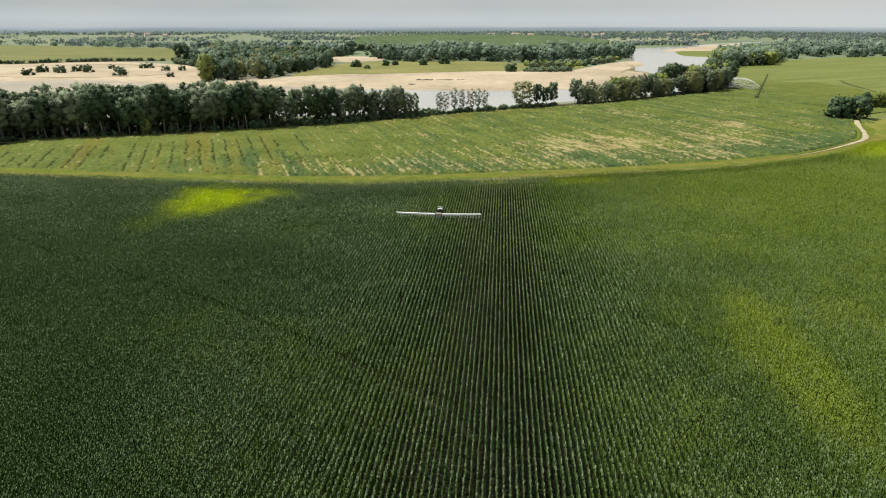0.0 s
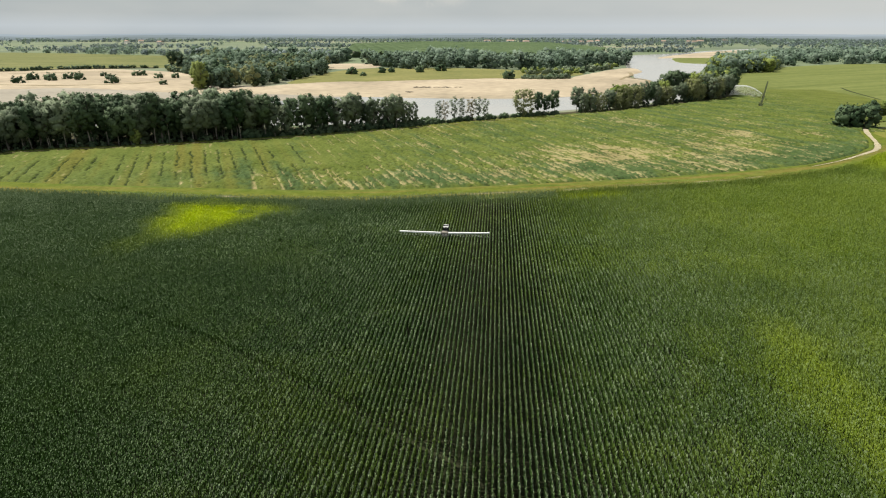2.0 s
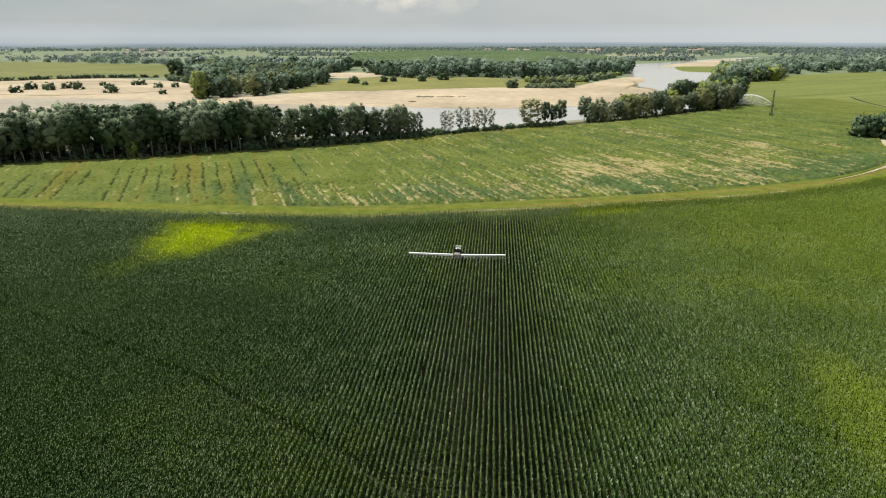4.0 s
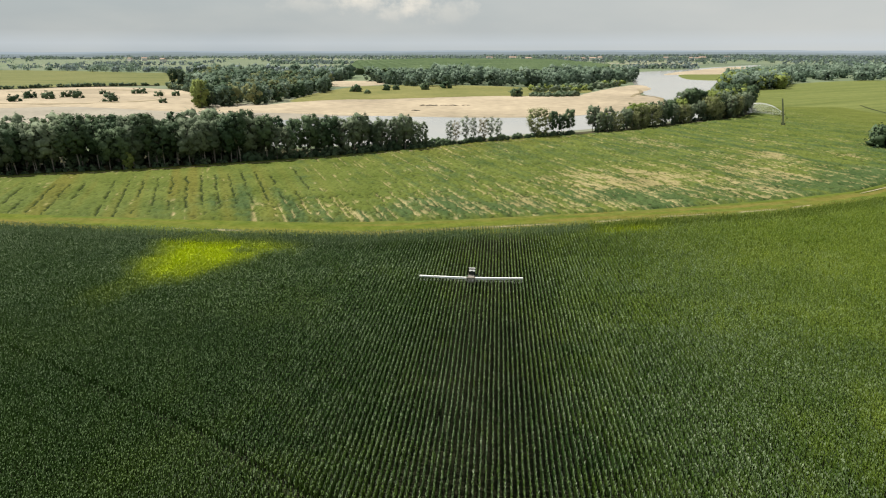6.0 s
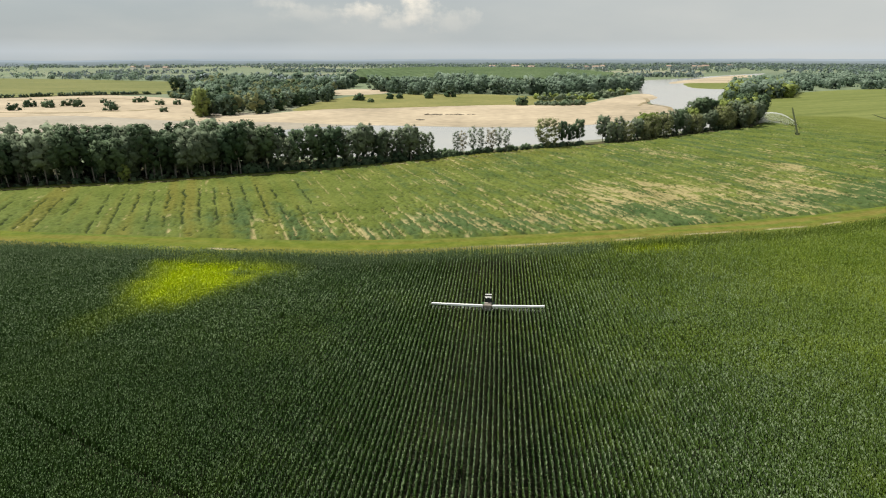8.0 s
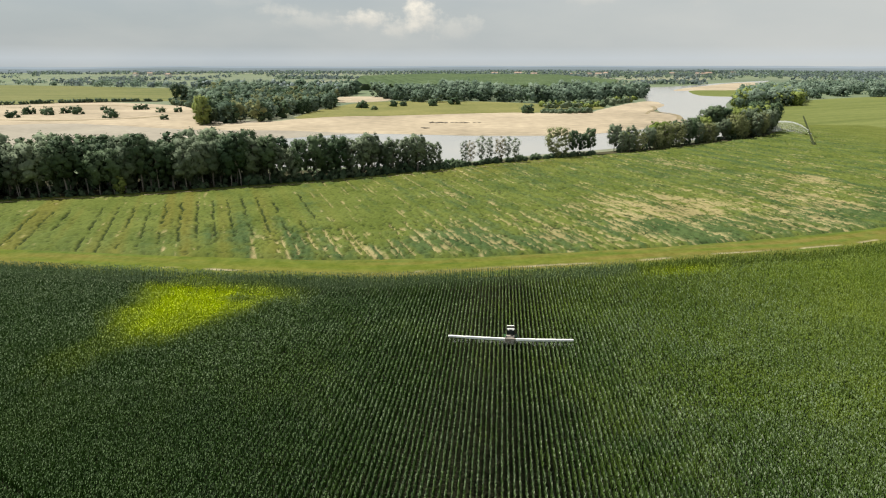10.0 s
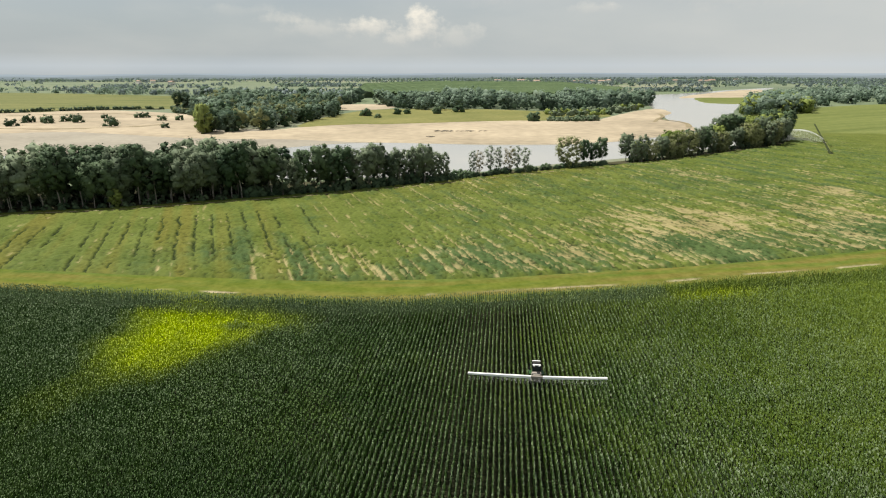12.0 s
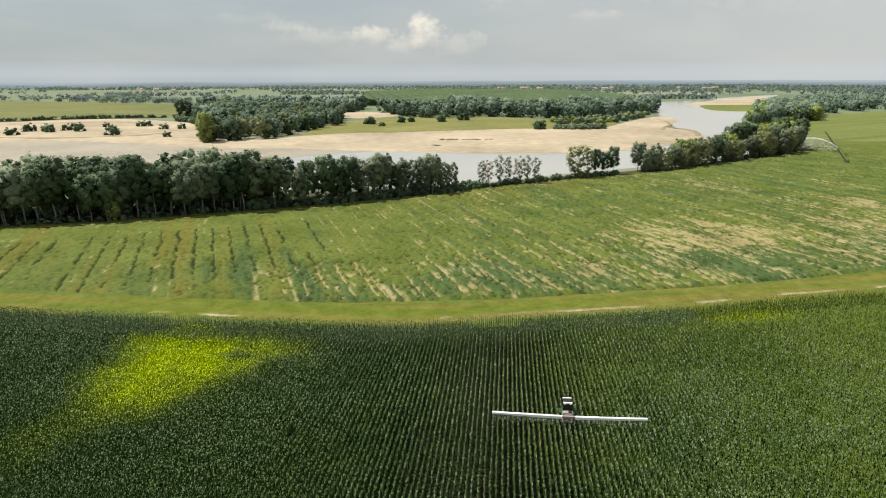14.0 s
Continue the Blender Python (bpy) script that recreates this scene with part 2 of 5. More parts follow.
def ground_material():
    """A plain of meadows and crops: fields as irregular cells, each with its own tone."""
    m = material("plain", (0.100, 0.126, 0.090), (0.160, 0.182, 0.132), 0.004, 0.06, 0.9, 0.2)
    n, l = m.node_tree.nodes, m.node_tree.links
    geo = n.new("ShaderNodeNewGeometry")
    mp = n.new("ShaderNodeMapping")
    mp.inputs["Scale"].default_value = (0.0022, 0.0040, 0)
    mp.inputs["Rotation"].default_value = (0, 0, 0.35)
    l.new(geo.outputs["Position"], mp.inputs[0])
    cell = n.new("ShaderNodeTexVoronoi")
    cell.inputs["Scale"].default_value = 1.0
    cell.distance = "CHEBYCHEV"
    l.new(mp.outputs[0], cell.inputs["Vector"])
    ramp = n.new("ShaderNodeValToRGB")
    sep = n.new("ShaderNodeSeparateColor")
    l.new(cell.outputs["Color"], sep.inputs[0])
    l.new(sep.outputs[0], ramp.inputs[0])
    e = ramp.color_ramp.elements
    e[0].position, e[0].color = 0.0, (0.095, 0.125, 0.075, 1)
    e[1].position, e[1].color = 1.0, (0.235, 0.225, 0.150, 1)
    for p, c in ((0.35, (0.130, 0.170, 0.080, 1)), (0.6, (0.150, 0.178, 0.100, 1)), (0.8, (0.140, 0.170, 0.100, 1))):
        k = e.new(p)
        k.color = c
    b = n["Principled BSDF"]
    old = b.inputs["Base Color"].links[0].from_socket
    mix = n.new("ShaderNodeMix")
    mix.data_type = "RGBA"
    mix.inputs[0].default_value = 0.65
    l.new(old, mix.inputs[6])
    l.new(ramp.outputs[0], mix.inputs[7])
    l.new(mix.outputs[2], b.inputs["Base Color"])
    return m


def water_material():
    m = bpy.data.materials.new("river_water")
    m.use_nodes = True
    n, l = m.node_tree.nodes, m.node_tree.links
    b = n["Principled BSDF"]
    b.inputs["Roughness"].default_value = 0.12
    b.inputs["IOR"].default_value = 1.33
    geo = n.new("ShaderNodeNewGeometry")
    nz = n.new("ShaderNodeTexNoise")
    nz.inputs["Scale"].default_value, nz.inputs["Detail"].default_value = 0.35, 4
    l.new(geo.outputs["Position"], nz.inputs["Vector"])
    bp = n.new("ShaderNodeBump")
    bp.inputs["Strength"].default_value, bp.inputs["Distance"].default_value = 0.15, 0.15
    silt = n.new("ShaderNodeTexNoise")
    silt.inputs["Scale"].default_value, silt.inputs["Detail"].default_value = 0.012, 4
    l.new(geo.outputs["Position"], silt.inputs["Vector"])
    tone = n.new("ShaderNodeMix")
    tone.data_type = "RGBA"
    tone.inputs[6].default_value, tone.inputs[7].default_value = (0.27, 0.285, 0.275, 1), (0.40, 0.375, 0.32, 1)
    l.new(silt.outputs[0], tone.inputs[0])
    l.new(tone.outputs[2], b.inputs["Base Color"])
    l.new(nz.outputs[0], bp.inputs["Height"])
    l.new(bp.outputs[0], b.inputs["Normal"])
    return m


M_PLAIN, M_WATER = ground_material(), water_material()
M_GLASS = bpy.data.materials.new("cab_glass")
M_GLASS.use_nodes = True
M_GLASS.node_tree.nodes["Principled BSDF"].inputs["Base Color"].default_value = (0.02, 0.03, 0.03, 1)
M_GLASS.node_tree.nodes["Principled BSDF"].inputs["Roughness"].default_value = 0.05


# ---- mesh helpers ----
from mathutils import geometry

def part(name, bm, mat, parent=None, label=""):
    me = bpy.data.meshes.new(name)
    bm.to_mesh(me)
    bm.free()
    me.materials.append(mat)
    ob = new(name, me)
    if parent is not None:
        ob.parent = parent
    return tagged(ob, label)


def empty(name, label, category, group="", kind=""):
    ob = new(name)
    ob.empty_display_size = 0.5
    return tagged(ob, label, category, group, kind)


def cloud_mesh(name, verts, faces, mats, index=None, tone=None):
    """A mesh from arrays: faces is (n, 3) or (n, 4); tone: four crop weights for each vertex."""
    me = bpy.data.meshes.new(name)
    k = faces.shape[1]
    me.vertices.add(len(verts))
    me.vertices.foreach_set("co", np.ascontiguousarray(verts, dtype=np.float32).ravel())
    me.loops.add(faces.size)
    me.loops.foreach_set("vertex_index", np.ascontiguousarray(faces, dtype=np.int32).ravel())
    me.polygons.add(len(faces))
    me.polygons.foreach_set("loop_start", np.arange(0, faces.size, k, dtype=np.int32))
    for m in mats:
        me.materials.append(m)
    if index is not None:
        me.polygons.foreach_set("material_index", np.ascontiguousarray(index, dtype=np.int32))
    if tone is not None:
        layer = me.attributes.new("tone", "FLOAT_COLOR", "POINT")
        layer.data.foreach_set("color", np.ascontiguousarray(tone, dtype=np.float32).ravel())
    me.update(calc_edges=True)
    return me


def smooth_loop(pts, n=6, closed=True):
    """Points of a Catmull-Rom curve through the plan points."""
    out, m = [], len(pts)
    for i in range(m if closed else m - 1):
        p = [Vector(pts[(i + k) % m] if closed else pts[min(max(i + k, 0), m - 1)]) for k in (-1, 0, 1, 2)]
        for j in range(n):
            t = j / n
            out.append(0.5 * (2 * p[1] + (p[2] - p[0]) * t + (2 * p[0] - 5 * p[1] + 4 * p[2] - p[3]) * t * t
                              + (3 * p[1] - p[0] - 3 * p[2] + p[3]) * t ** 3))
    if not closed:
        out.append(Vector(pts[-1]))
    return out


def sheet(name, pts, z, mat, label, category, skirt=0.0, wobble=0.0):
    """A flat piece of land with an outline; skirt: the width of its sloping rim, down to z = 0."""
    bm = bmesh.new()
    ring = []
    for p in pts:
        q = Vector((p[0], p[1], 0))
        if wobble:
            q += Vector((noise.noise(q * 0.05), noise.noise(q * 0.05 + Vector((9, 9, 9))), 0)) * wobble
        ring.append(q)
    area = sum(a.x * b.y - b.x * a.y for a, b in zip(ring, ring[1:] + ring[:1]))
    if area < 0:
        ring.reverse()
    top = [bm.verts.new((q.x, q.y, z)) for q in ring]
    for a, b, c in geometry.tessellate_polygon([ring]):
        bm.faces.new((top[a], top[b], top[c]))
    if skirt:
        n = len(ring)
        low = []
        for i, q in enumerate(ring):
            d = ring[(i + 1) % n] - ring[i - 1]
            out = Vector((d.y, -d.x, 0)).normalized() * skirt
            low.append(bm.verts.new((q.x + out.x, q.y + out.y, 0.004)))
        for i in range(n):
            bm.faces.new((top[i], low[i], low[(i + 1) % n], top[(i + 1) % n]))
    bmesh.ops.recalc_face_normals(bm, faces=bm.faces)
    return tagged(part(name, bm, mat), label, category, kind="structure")


def band_sheet(name, line, width, z, mat, label, category, wobble=0.0, taper=0):
    """A strip of ground along a plan line; taper: how many points it takes to reach its full width."""
    bm = bmesh.new()
    rows = []
    for i, p in enumerate(line):
        a, b = line[max(i - 1, 0)], line[min(i + 1, len(line) - 1)]
        d = (b - a).normalized()
        w = width * (1 + wobble * noise.noise(Vector((p.x * 0.11, p.y * 0.11, 3)))) / 2
        w *= min(1.0, 0.12 + i / taper) if taper else 1.0
        rows.append((bm.verts.new((p.x - d.y * w, p.y + d.x * w, z)), bm.verts.new((p.x + d.y * w, p.y - d.x * w, z))))
    for (a, b), (c, d) in zip(rows, rows[1:]):
        bm.faces.new((b, d, c, a))
    return tagged(part(name, bm, mat), label, category, kind="structure")


def inside(px, py, poly):
    """Which of the points lie in the polygon."""
    hit = np.zeros(px.shape, bool)
    n = len(poly)
    for i in range(n):
        x0, y0, x1, y1 = *poly[i][:2], *poly[(i + 1) % n][:2]
        if y0 == y1:
            continue
        hit ^= ((y0 > py) != (y1 > py)) & (px < (x1 - x0) * (py - y0) / (y1 - y0) + x0)
    return hit


def soft_inside(x, y, poly, reach):
    """How far into the polygon the points lie: 0 to 1 across a soft rim."""
    ways = [(0, 0)] + [(math.cos(a) * reach * k, math.sin(a) * reach * k) for k in (0.5, 1.0) for a in np.linspace(0, 2 * math.pi, 7)[:-1]]
    return sum(inside(x + dx, y + dy, poly).astype(float) for dx, dy in ways) / len(ways)


def scatter(poly, step, rng, jitter=0.5):
    """Jittered grid points within a polygon."""
    xs, ys = [p[0] for p in poly], [p[1] for p in poly]
    gx, gy = np.meshgrid(np.arange(min(xs), max(xs), step), np.arange(min(ys), max(ys), step))
    gx = gx.ravel() + rng.uniform(-jitter, jitter, gx.size) * step
    gy = gy.ravel() + rng.uniform(-jitter, jitter, gy.size) * step
    ok = inside(gx, gy, poly)
    return np.stack([gx[ok], gy[ok]], 1)


def value_noise(x, y, seed=0):
    """Smooth noise from 0 to 1 on a unit lattice."""
    g = np.random.default_rng(seed).random((256, 256))
    ix, iy = np.floor(x).astype(int), np.floor(y).astype(int)
    fx, fy = x - ix, y - iy
    fx, fy = fx * fx * (3 - 2 * fx), fy * fy * (3 - 2 * fy)
    a, b = g[iy % 256, ix % 256], g[iy % 256, (ix + 1) % 256]
    c, d = g[(iy + 1) % 256, ix % 256], g[(iy + 1) % 256, (ix + 1) % 256]
    return (a * (1 - fx) + b * fx) * (1 - fy) + (c * (1 - fx) + d * fx) * fy


def leaf_quads(centres, size, rng, outward=None, flat=0.5):
    """One kite-shaped leaf spray at each centre, facing outward with some scatter. Returns vertices and quads."""
    n = len(centres)
    nrm = rng.normal(0, 1, (n, 3))
    if outward is not None:
        nrm = nrm * 0.30 + outward
    nrm[:, 2] += flat
    nrm /= np.linalg.norm(nrm, axis=1, keepdims=True)
    a = np.cross(nrm, rng.normal(0, 1, (n, 3)))
    a /= np.linalg.norm(a, axis=1, keepdims=True) + 1e-9
    b = np.cross(nrm, a)
    s = (size * rng.uniform(0.6, 1.4, n))[:, None]
    v = np.stack([centres - a * s, centres - b * s * 0.8 + nrm * s * 0.25, centres + a * s * 0.9, centres + b * s * 0.7 + nrm * s * 0.25], 1)
    return v.reshape(-1, 3), np.arange(4 * n).reshape(n, 4)


def ico(level):
    """Corners and triangles of a unit icosphere."""
    bm = bmesh.new()
    bmesh.ops.create_icosphere(bm, subdivisions=level, radius=1.0)
    v = np.array([q.co[:] for q in bm.verts])
    f = np.array([[q.index for q in t.verts] for t in bm.faces])
    bm.free()
    return v, f


ICO = ico(1)


def crown_points(rng, height, spread, low, clumps, per, droop=0.0, puff=0.48):
    """One crown: its rounded bunches (centre, radius and the way each lies from the crown's heart, through a broad dome), and the leaves on them with the way each faces."""
    cs, outs, bunch = [], [], []
    for i in range(clumps):
        v = ((i + rng.random()) / clumps) ** 0.8
        a = i * 2.4 + rng.uniform(-0.6, 0.6)
        wide = spread * 0.80 * math.sin(math.pi * (0.07 + 0.76 * v)) ** 0.7
        k = math.sqrt(rng.uniform(0.25, 1.0))
        rad = spread * puff * rng.uniform(0.45, 1.35)
        c = np.array([math.cos(a) * wide * k, math.sin(a) * wide * k, low + (height - low) * (0.10 + 0.90 * v) - rad * 0.85 * rng.uniform(0.7, 1.2)])
        if c[2] < -0.3 * rad:
            continue
        e = rng.normal(0, 1, (per, 3))
        e[:, 2] += 0.35
        e /= np.linalg.norm(e, axis=1, keepdims=True)
        p = c + e * rad * rng.uniform(0.78, 1.30, (per, 1)) * np.array([1, 1, 0.85])
        p[:, 2] -= droop * rng.uniform(0, 1, per) * rad * 0.4
        cs.append(p)
        own = np.array([c[0] / spread, c[1] / spread, 1.5 * (c[2] - low) / (height - low) - 0.75])
        own /= np.linalg.norm(own)
        bunch.append((*c, rad, *own))
        outs.append(0.6 * e + 0.7 * own)
    p, o = np.concatenate(cs), np.concatenate(outs)
    o /= np.linalg.norm(o, axis=1, keepdims=True)
    ok = p[:, 2] > 0.15
    return p[ok], o[ok], np.array(bunch)


def leafy(name, p, o, bunch, size, rng, mats, core=0.86, index=None, bunch_index=None):
    """A mesh of dense lumpy bunches with leaf sprays standing out of them."""
    if not core:
        bunch = bunch[:0]
        bunch_index = None if bunch_index is None else bunch_index[:0]
    v, f = leaf_quads(p, size, rng, o)
    bend = o + rng.normal(0, 0.2, o.shape)
    uv, uf = ICO
    n, k = len(bunch), len(uv)
    lump = rng.uniform(0.74, 1.22, (n, k, 1)) * (rng.uniform(0.8, 1.25, (n, 1, 3)) * np.array([1, 1, 0.85]))
    local = uv[None] * lump
    turn = rng.uniform(0, 2 * math.pi, (n, 1))
    c, s = np.cos(turn), np.sin(turn)
    local = np.stack([local[:, :, 0] * c - local[:, :, 1] * s, local[:, :, 0] * s + local[:, :, 1] * c, local[:, :, 2]], 2)
    way_core = np.zeros((n, k, 3))
    a, b, d = (local[:, uf[:, q]] for q in range(3))
    facing = np.cross(b - a, d - a)
    for q in range(3):
        np.add.at(way_core, (slice(None), uf[:, q]), facing)
    way_core = 0.6 * way_core / (np.linalg.norm(way_core, axis=2, keepdims=True) + 1e-9) + 0.7 * bunch[:, None, 4:7]
    w = bunch[:, None, :3] + local * bunch[:, None, 3:4] * core
    w[:, :, 2] = np.maximum(w[:, :, 2], 0.05)
    g = (uf[None] + (np.arange(n) * k)[:, None, None]).reshape(-1, 3) + len(v)
    tri = np.concatenate([f[:, [0, 1, 2]], f[:, [0, 2, 3]], g])
    if index is not None:
        index = np.concatenate([index, index, np.repeat(bunch_index, len(uf))])
    me = cloud_mesh(name, np.concatenate([v, w.reshape(-1, 3)]), tri, mats, index)
    me.polygons.foreach_set("use_smooth", np.ones(len(tri), bool))
    way = np.concatenate([np.repeat(bend, 4, 0), (way_core + 1e-6).reshape(-1, 3)])
    way /= np.linalg.norm(way, axis=1, keepdims=True)
    me.normals_split_custom_set_from_vertices(way.tolist())
    return me


def tube(bm, pts, radii, sides=6):
    """A tapered tube along a line of points."""
    rings = []
    for i, p in enumerate(pts):
        d = (pts[min(i + 1, len(pts) - 1)] - pts[max(i - 1, 0)]).normalized()
        a = d.orthogonal().normalized()
        b = d.cross(a)
        rings.append([bm.verts.new(p + (a * math.cos(2 * math.pi * k / sides) + b * math.sin(2 * math.pi * k / sides)) * radii[i]) for k in range(sides)])
    for r, s in zip(rings, rings[1:]):
        for k in range(sides):
            bm.faces.new((r[k], r[(k + 1) % sides], s[(k + 1) % sides], s[k]))
    bm.faces.new(rings[0][::-1])
    bm.faces.new(rings[-1])


def box(bm, x, y, z, sx, sy, sz, bevel=0.0, m=None):
    """A block centred at (x, y, z), with its edges rounded."""
    g = bmesh.ops.create_cube(bm, size=1, matrix=(m or Matrix()) @ Matrix.Translation((x, y, z)) @ Matrix.Diagonal((sx, sy, sz, 1)))
    if bevel:
        edges = list({e for v in g["verts"] for e in v.link_edges})
        bmesh.ops.bevel(bm, geom=edges, offset=bevel, segments=2, affect="EDGES", profile=0.5)


# ---- the large structure: plain, river, fields ----
bm = bmesh.new()
grid = [-4900, -2400, -1200, -600, -300, 0, 300, 600, 1200, 2400, 4900]
vs = [[bm.verts.new((x, y, 0)) for x in grid] for y in grid]
for i in range(len(grid) - 1):
    for j in range(len(grid) - 1):
        bm.faces.new((vs[i][j], vs[i][j + 1], vs[i + 1][j + 1], vs[i + 1][j]))
tagged(part("ground", bm, M_PLAIN), "green flood plain of meadows and crop fields", "ground", kind="structure")

NEAR_BANK = [(-900, 330), (-520, 255), (-330, 285), (-200, 305), (-110, 316), (-60, 324), (-30, 336), (-5, 353), (22, 374), (52, 393), (90, 420), (132, 456), (180, 508), (215, 580), (249, 764), (316, 944), (450, 1280), (598, 1600)]
FAR_BANK = [(760, 1930), (650, 1810), (546, 1690), (405, 1488), (314, 1386), (266, 1296), (225, 1100), (190, 900), (160, 700), (140, 560), (60, 505), (-40, 505), (-200, 530), (-400, 560), (-900, 660)]
sheet("water", smooth_loop(NEAR_BANK + FAR_BANK), 0.05, M_WATER, "calm grey-green river reflecting the hazy sky", "river")
BAR_NEAR = [(-900, 590), (-620, 525), (-470, 508), (-411, 510), (-369, 524), (-322, 515), (-240, 488), (-162, 484), (-102, 472), (-14, 466), (40, 474), (78, 498), (114, 535), (142, 568), (155, 605), (160, 650)]
BAR_FAR = [(150, 690), (164, 745), (186, 805), (190, 870), (170, 850), (122, 752), (80, 668), (8, 664), (-41, 646), (-111, 615), (-152, 604), (-182, 575), (-205, 540), (-250, 530), (-280, 580), (-354, 705), (-400, 748), (-501, 792), (-581, 770), (-900, 800)]
sheet("shallows", smooth_loop([(x, y - 8 - 58 * (x < -120) - 60 * (x < -200)) for x, y in BAR_NEAR[1:13]] + [(140, 600), (0, 560), (-240, 560), (-500, 590)]), 0.09, M_WETSAND, "wet silt and shallows along the sand bank", "wet sand")
sheet("gravel_bar", smooth_loop(BAR_NEAR + BAR_FAR), 0.5, M_SAND, "pale dry sand and gravel bank along the river", "sand bank", 5.0, 3.0)
sheet("gravel_bar_far", smooth_loop([(312, 1215), (345, 1235), (430, 1240), (500, 1380), (650, 1736), (560, 1660), (400, 1400), (340, 1290)]), 0.4, M_SAND, "distant pale sand bank in the river bend", "sand bank", 4.0, 3.0)
sheet("grass_bar", smooth_loop([(308, 1040), (350, 1020), (400, 1110), (440, 1235), (400, 1230), (345, 1220), (318, 1140)]), 0.5, M_FIELD, "low green grass strip beside the far sand bank", "grass", 2.0, 3.0)
sheet("meadow", smooth_loop([(-190, 595), (-150, 610), (-108, 622), (-40, 652), (8, 672), (70, 690), (110, 760), (60, 800), (-40, 850), (-150, 840), (-190, 760)]), 0.62, M_MEADOW, "dry yellowish meadow behind the sand bank", "meadow", 3.0, 3.0)
sheet("sand_pocket", smooth_loop([(-240, 950), (-190, 965), (-160, 900), (-165, 850), (-205, 826), (-225, 880)], 4), 0.4, M_SAND, "small pale sand clearing between the woods", "sand", 3.0, 3.0)
sheet("field_across_river", smooth_loop([(-600, 745), (-545, 790), (-446, 842), (-440, 900), (-560, 1180), (-760, 1280), (-1060, 1385), (-1500, 1420), (-1700, 1000), (-900, 800)]), 0.55, M_FIELD_OLD, "wide pale green crop field across the river", "field", 3.0, 3.0)

# shadow edge of a low scarp, painted as flat brown strips
band_sheet("scarp_shadow_edge", smooth_loop([(170, 775), (163, 730), (150, 696), (137, 655)], 5, False), 4.0, 0.62, M_DUST, "flat brown strip painting the shadow edge of a low sand scarp", "scarp", 0.8)
band_sheet("scarp_shadow_edge", smooth_loop([(151, 694), (160, 672), (163, 640), (153, 598)], 5, False), 4.0, 0.62, M_DUST, "flat brown strip painting the shadow edge of a low sand scarp", "scarp", 0.8)
band_sheet("wet_channel", smooth_loop([(-470, 545), (-400, 540), (-360, 552), (-330, 575), (-320, 600)], 6, False), 7.0, 0.58, M_DUST, "shallow damp channel across the sand bank", "channel", 1.2)
band_sheet("wet_channel", smooth_loop([(-560, 690), (-480, 735), (-420, 715), (-370, 690)], 6, False), 5.0, 0.58, M_DUST, "shallow damp channel across the sand bank", "channel", 1.2)

band_sheet("river_bank", smooth_loop([(-900, 785), (-690, 740), (-600, 735), (-565, 775), (-510, 812), (-455, 828)], 6, False), 16, 0.66, M_DARK_EARTH, "dark steep bank above the sand", "bank", 0.8)
CORN_EDGE = [(-330, 178), (-200, 170), (-147, 165.5), (-114, 164.3), (-64, 163), (-41, 163.5), (-25, 165), (-13, 168), (3, 172), (21, 176.5), (40, 182), (53, 187), (77, 193.5), (94, 200), (118, 212), (131, 219), (148, 233), (162, 249), (176, 259), (230, 300), (330, 390)]
VERGE_EDGE = [(-330, 190), (-200, 183), (-128, 179.5), (-85, 178), (-45, 178), (-27, 181), (-8, 184), (18, 191), (46, 199), (69, 207), (101, 219.5), (128, 232.5), (146, 246), (160, 258.5), (171.5, 272), (180.5, 289), (188, 308), (192, 319)]
BELT_BASE = [(-330, 160), (-260, 195), (-199, 227), (-171, 242), (-146, 250), (-113, 267), (-75, 287), (-32, 315), (-8, 334), (20, 353), (49, 370), (83, 392), (124, 427), (174, 469), (206, 519)]
edge_x, edge_y = np.array(CORN_EDGE).T
verge_x, verge_y = np.array(VERGE_EDGE).T
belt_x, belt_y = np.array(BELT_BASE).T

sheet("corn_soil", [(-330, -120)] + [(x, y + 0.3) for x, y in CORN_EDGE] + [(330, -120)], 0.03, M_SOIL, "soil under the corn, darkened for the canopy's shade", "soil")
sheet("grass_verge", [(x, y + 0.3) for x, y in CORN_EDGE] + [(x - 0.6, y + 2.2) for x, y in VERGE_EDGE[::-1]], 0.045, M_VERGE, "mown yellow-green grass verge round the corn", "grass verge")

sheet("crop_soil", VERGE_EDGE + [(203, 335), (206, 430)] + BELT_BASE[::-1][1:], 0.03, M_LOAM, "dark crumbly soil of the low crop field", "soil")
sheet("far_field", smooth_loop([(207, 525), (193, 430), (200, 335), (260, 372), (420, 500), (700, 760), (900, 1040), (700, 1040), (534, 1012), (392, 910), (300, 850), (258, 765), (226, 600)], 4), 0.045, M_FIELD, "broad smooth green crop field reaching the far trees", "field")
sheet("lime_grass", smooth_loop([(166, 254), (180, 272), (190, 294), (200, 318), (216, 336), (250, 330), (226, 296), (190, 268)], 4), 0.12, M_LIME, "patchy lime and tan grass beside the farm track", "grass", 0.0, 4.0)
road = smooth_loop([(128, 229), (144, 241), (161, 256.5), (173, 269), (182, 286), (190, 306), (197, 322), (203, 333)], 6, False)
band_sheet("dirt_road", road, 2.1, 0.22, M_TRACK, "pale dusty farm track curving past bushes", "track", 0.7, 22)
band_sheet("field_lane", smooth_loop([(186, 426), (190, 435), (232, 535), (282, 654)], 5, False), 1.2, 0.09, M_LANE, "dark straight lane through the green crop", "lane", 0.4)
band_sheet("field_lane", smooth_loop([(292, 480), (305, 545), (316, 582)], 5, False), 2.2, 0.09, M_LANE, "dark straight lane through the green crop", "lane", 0.4)


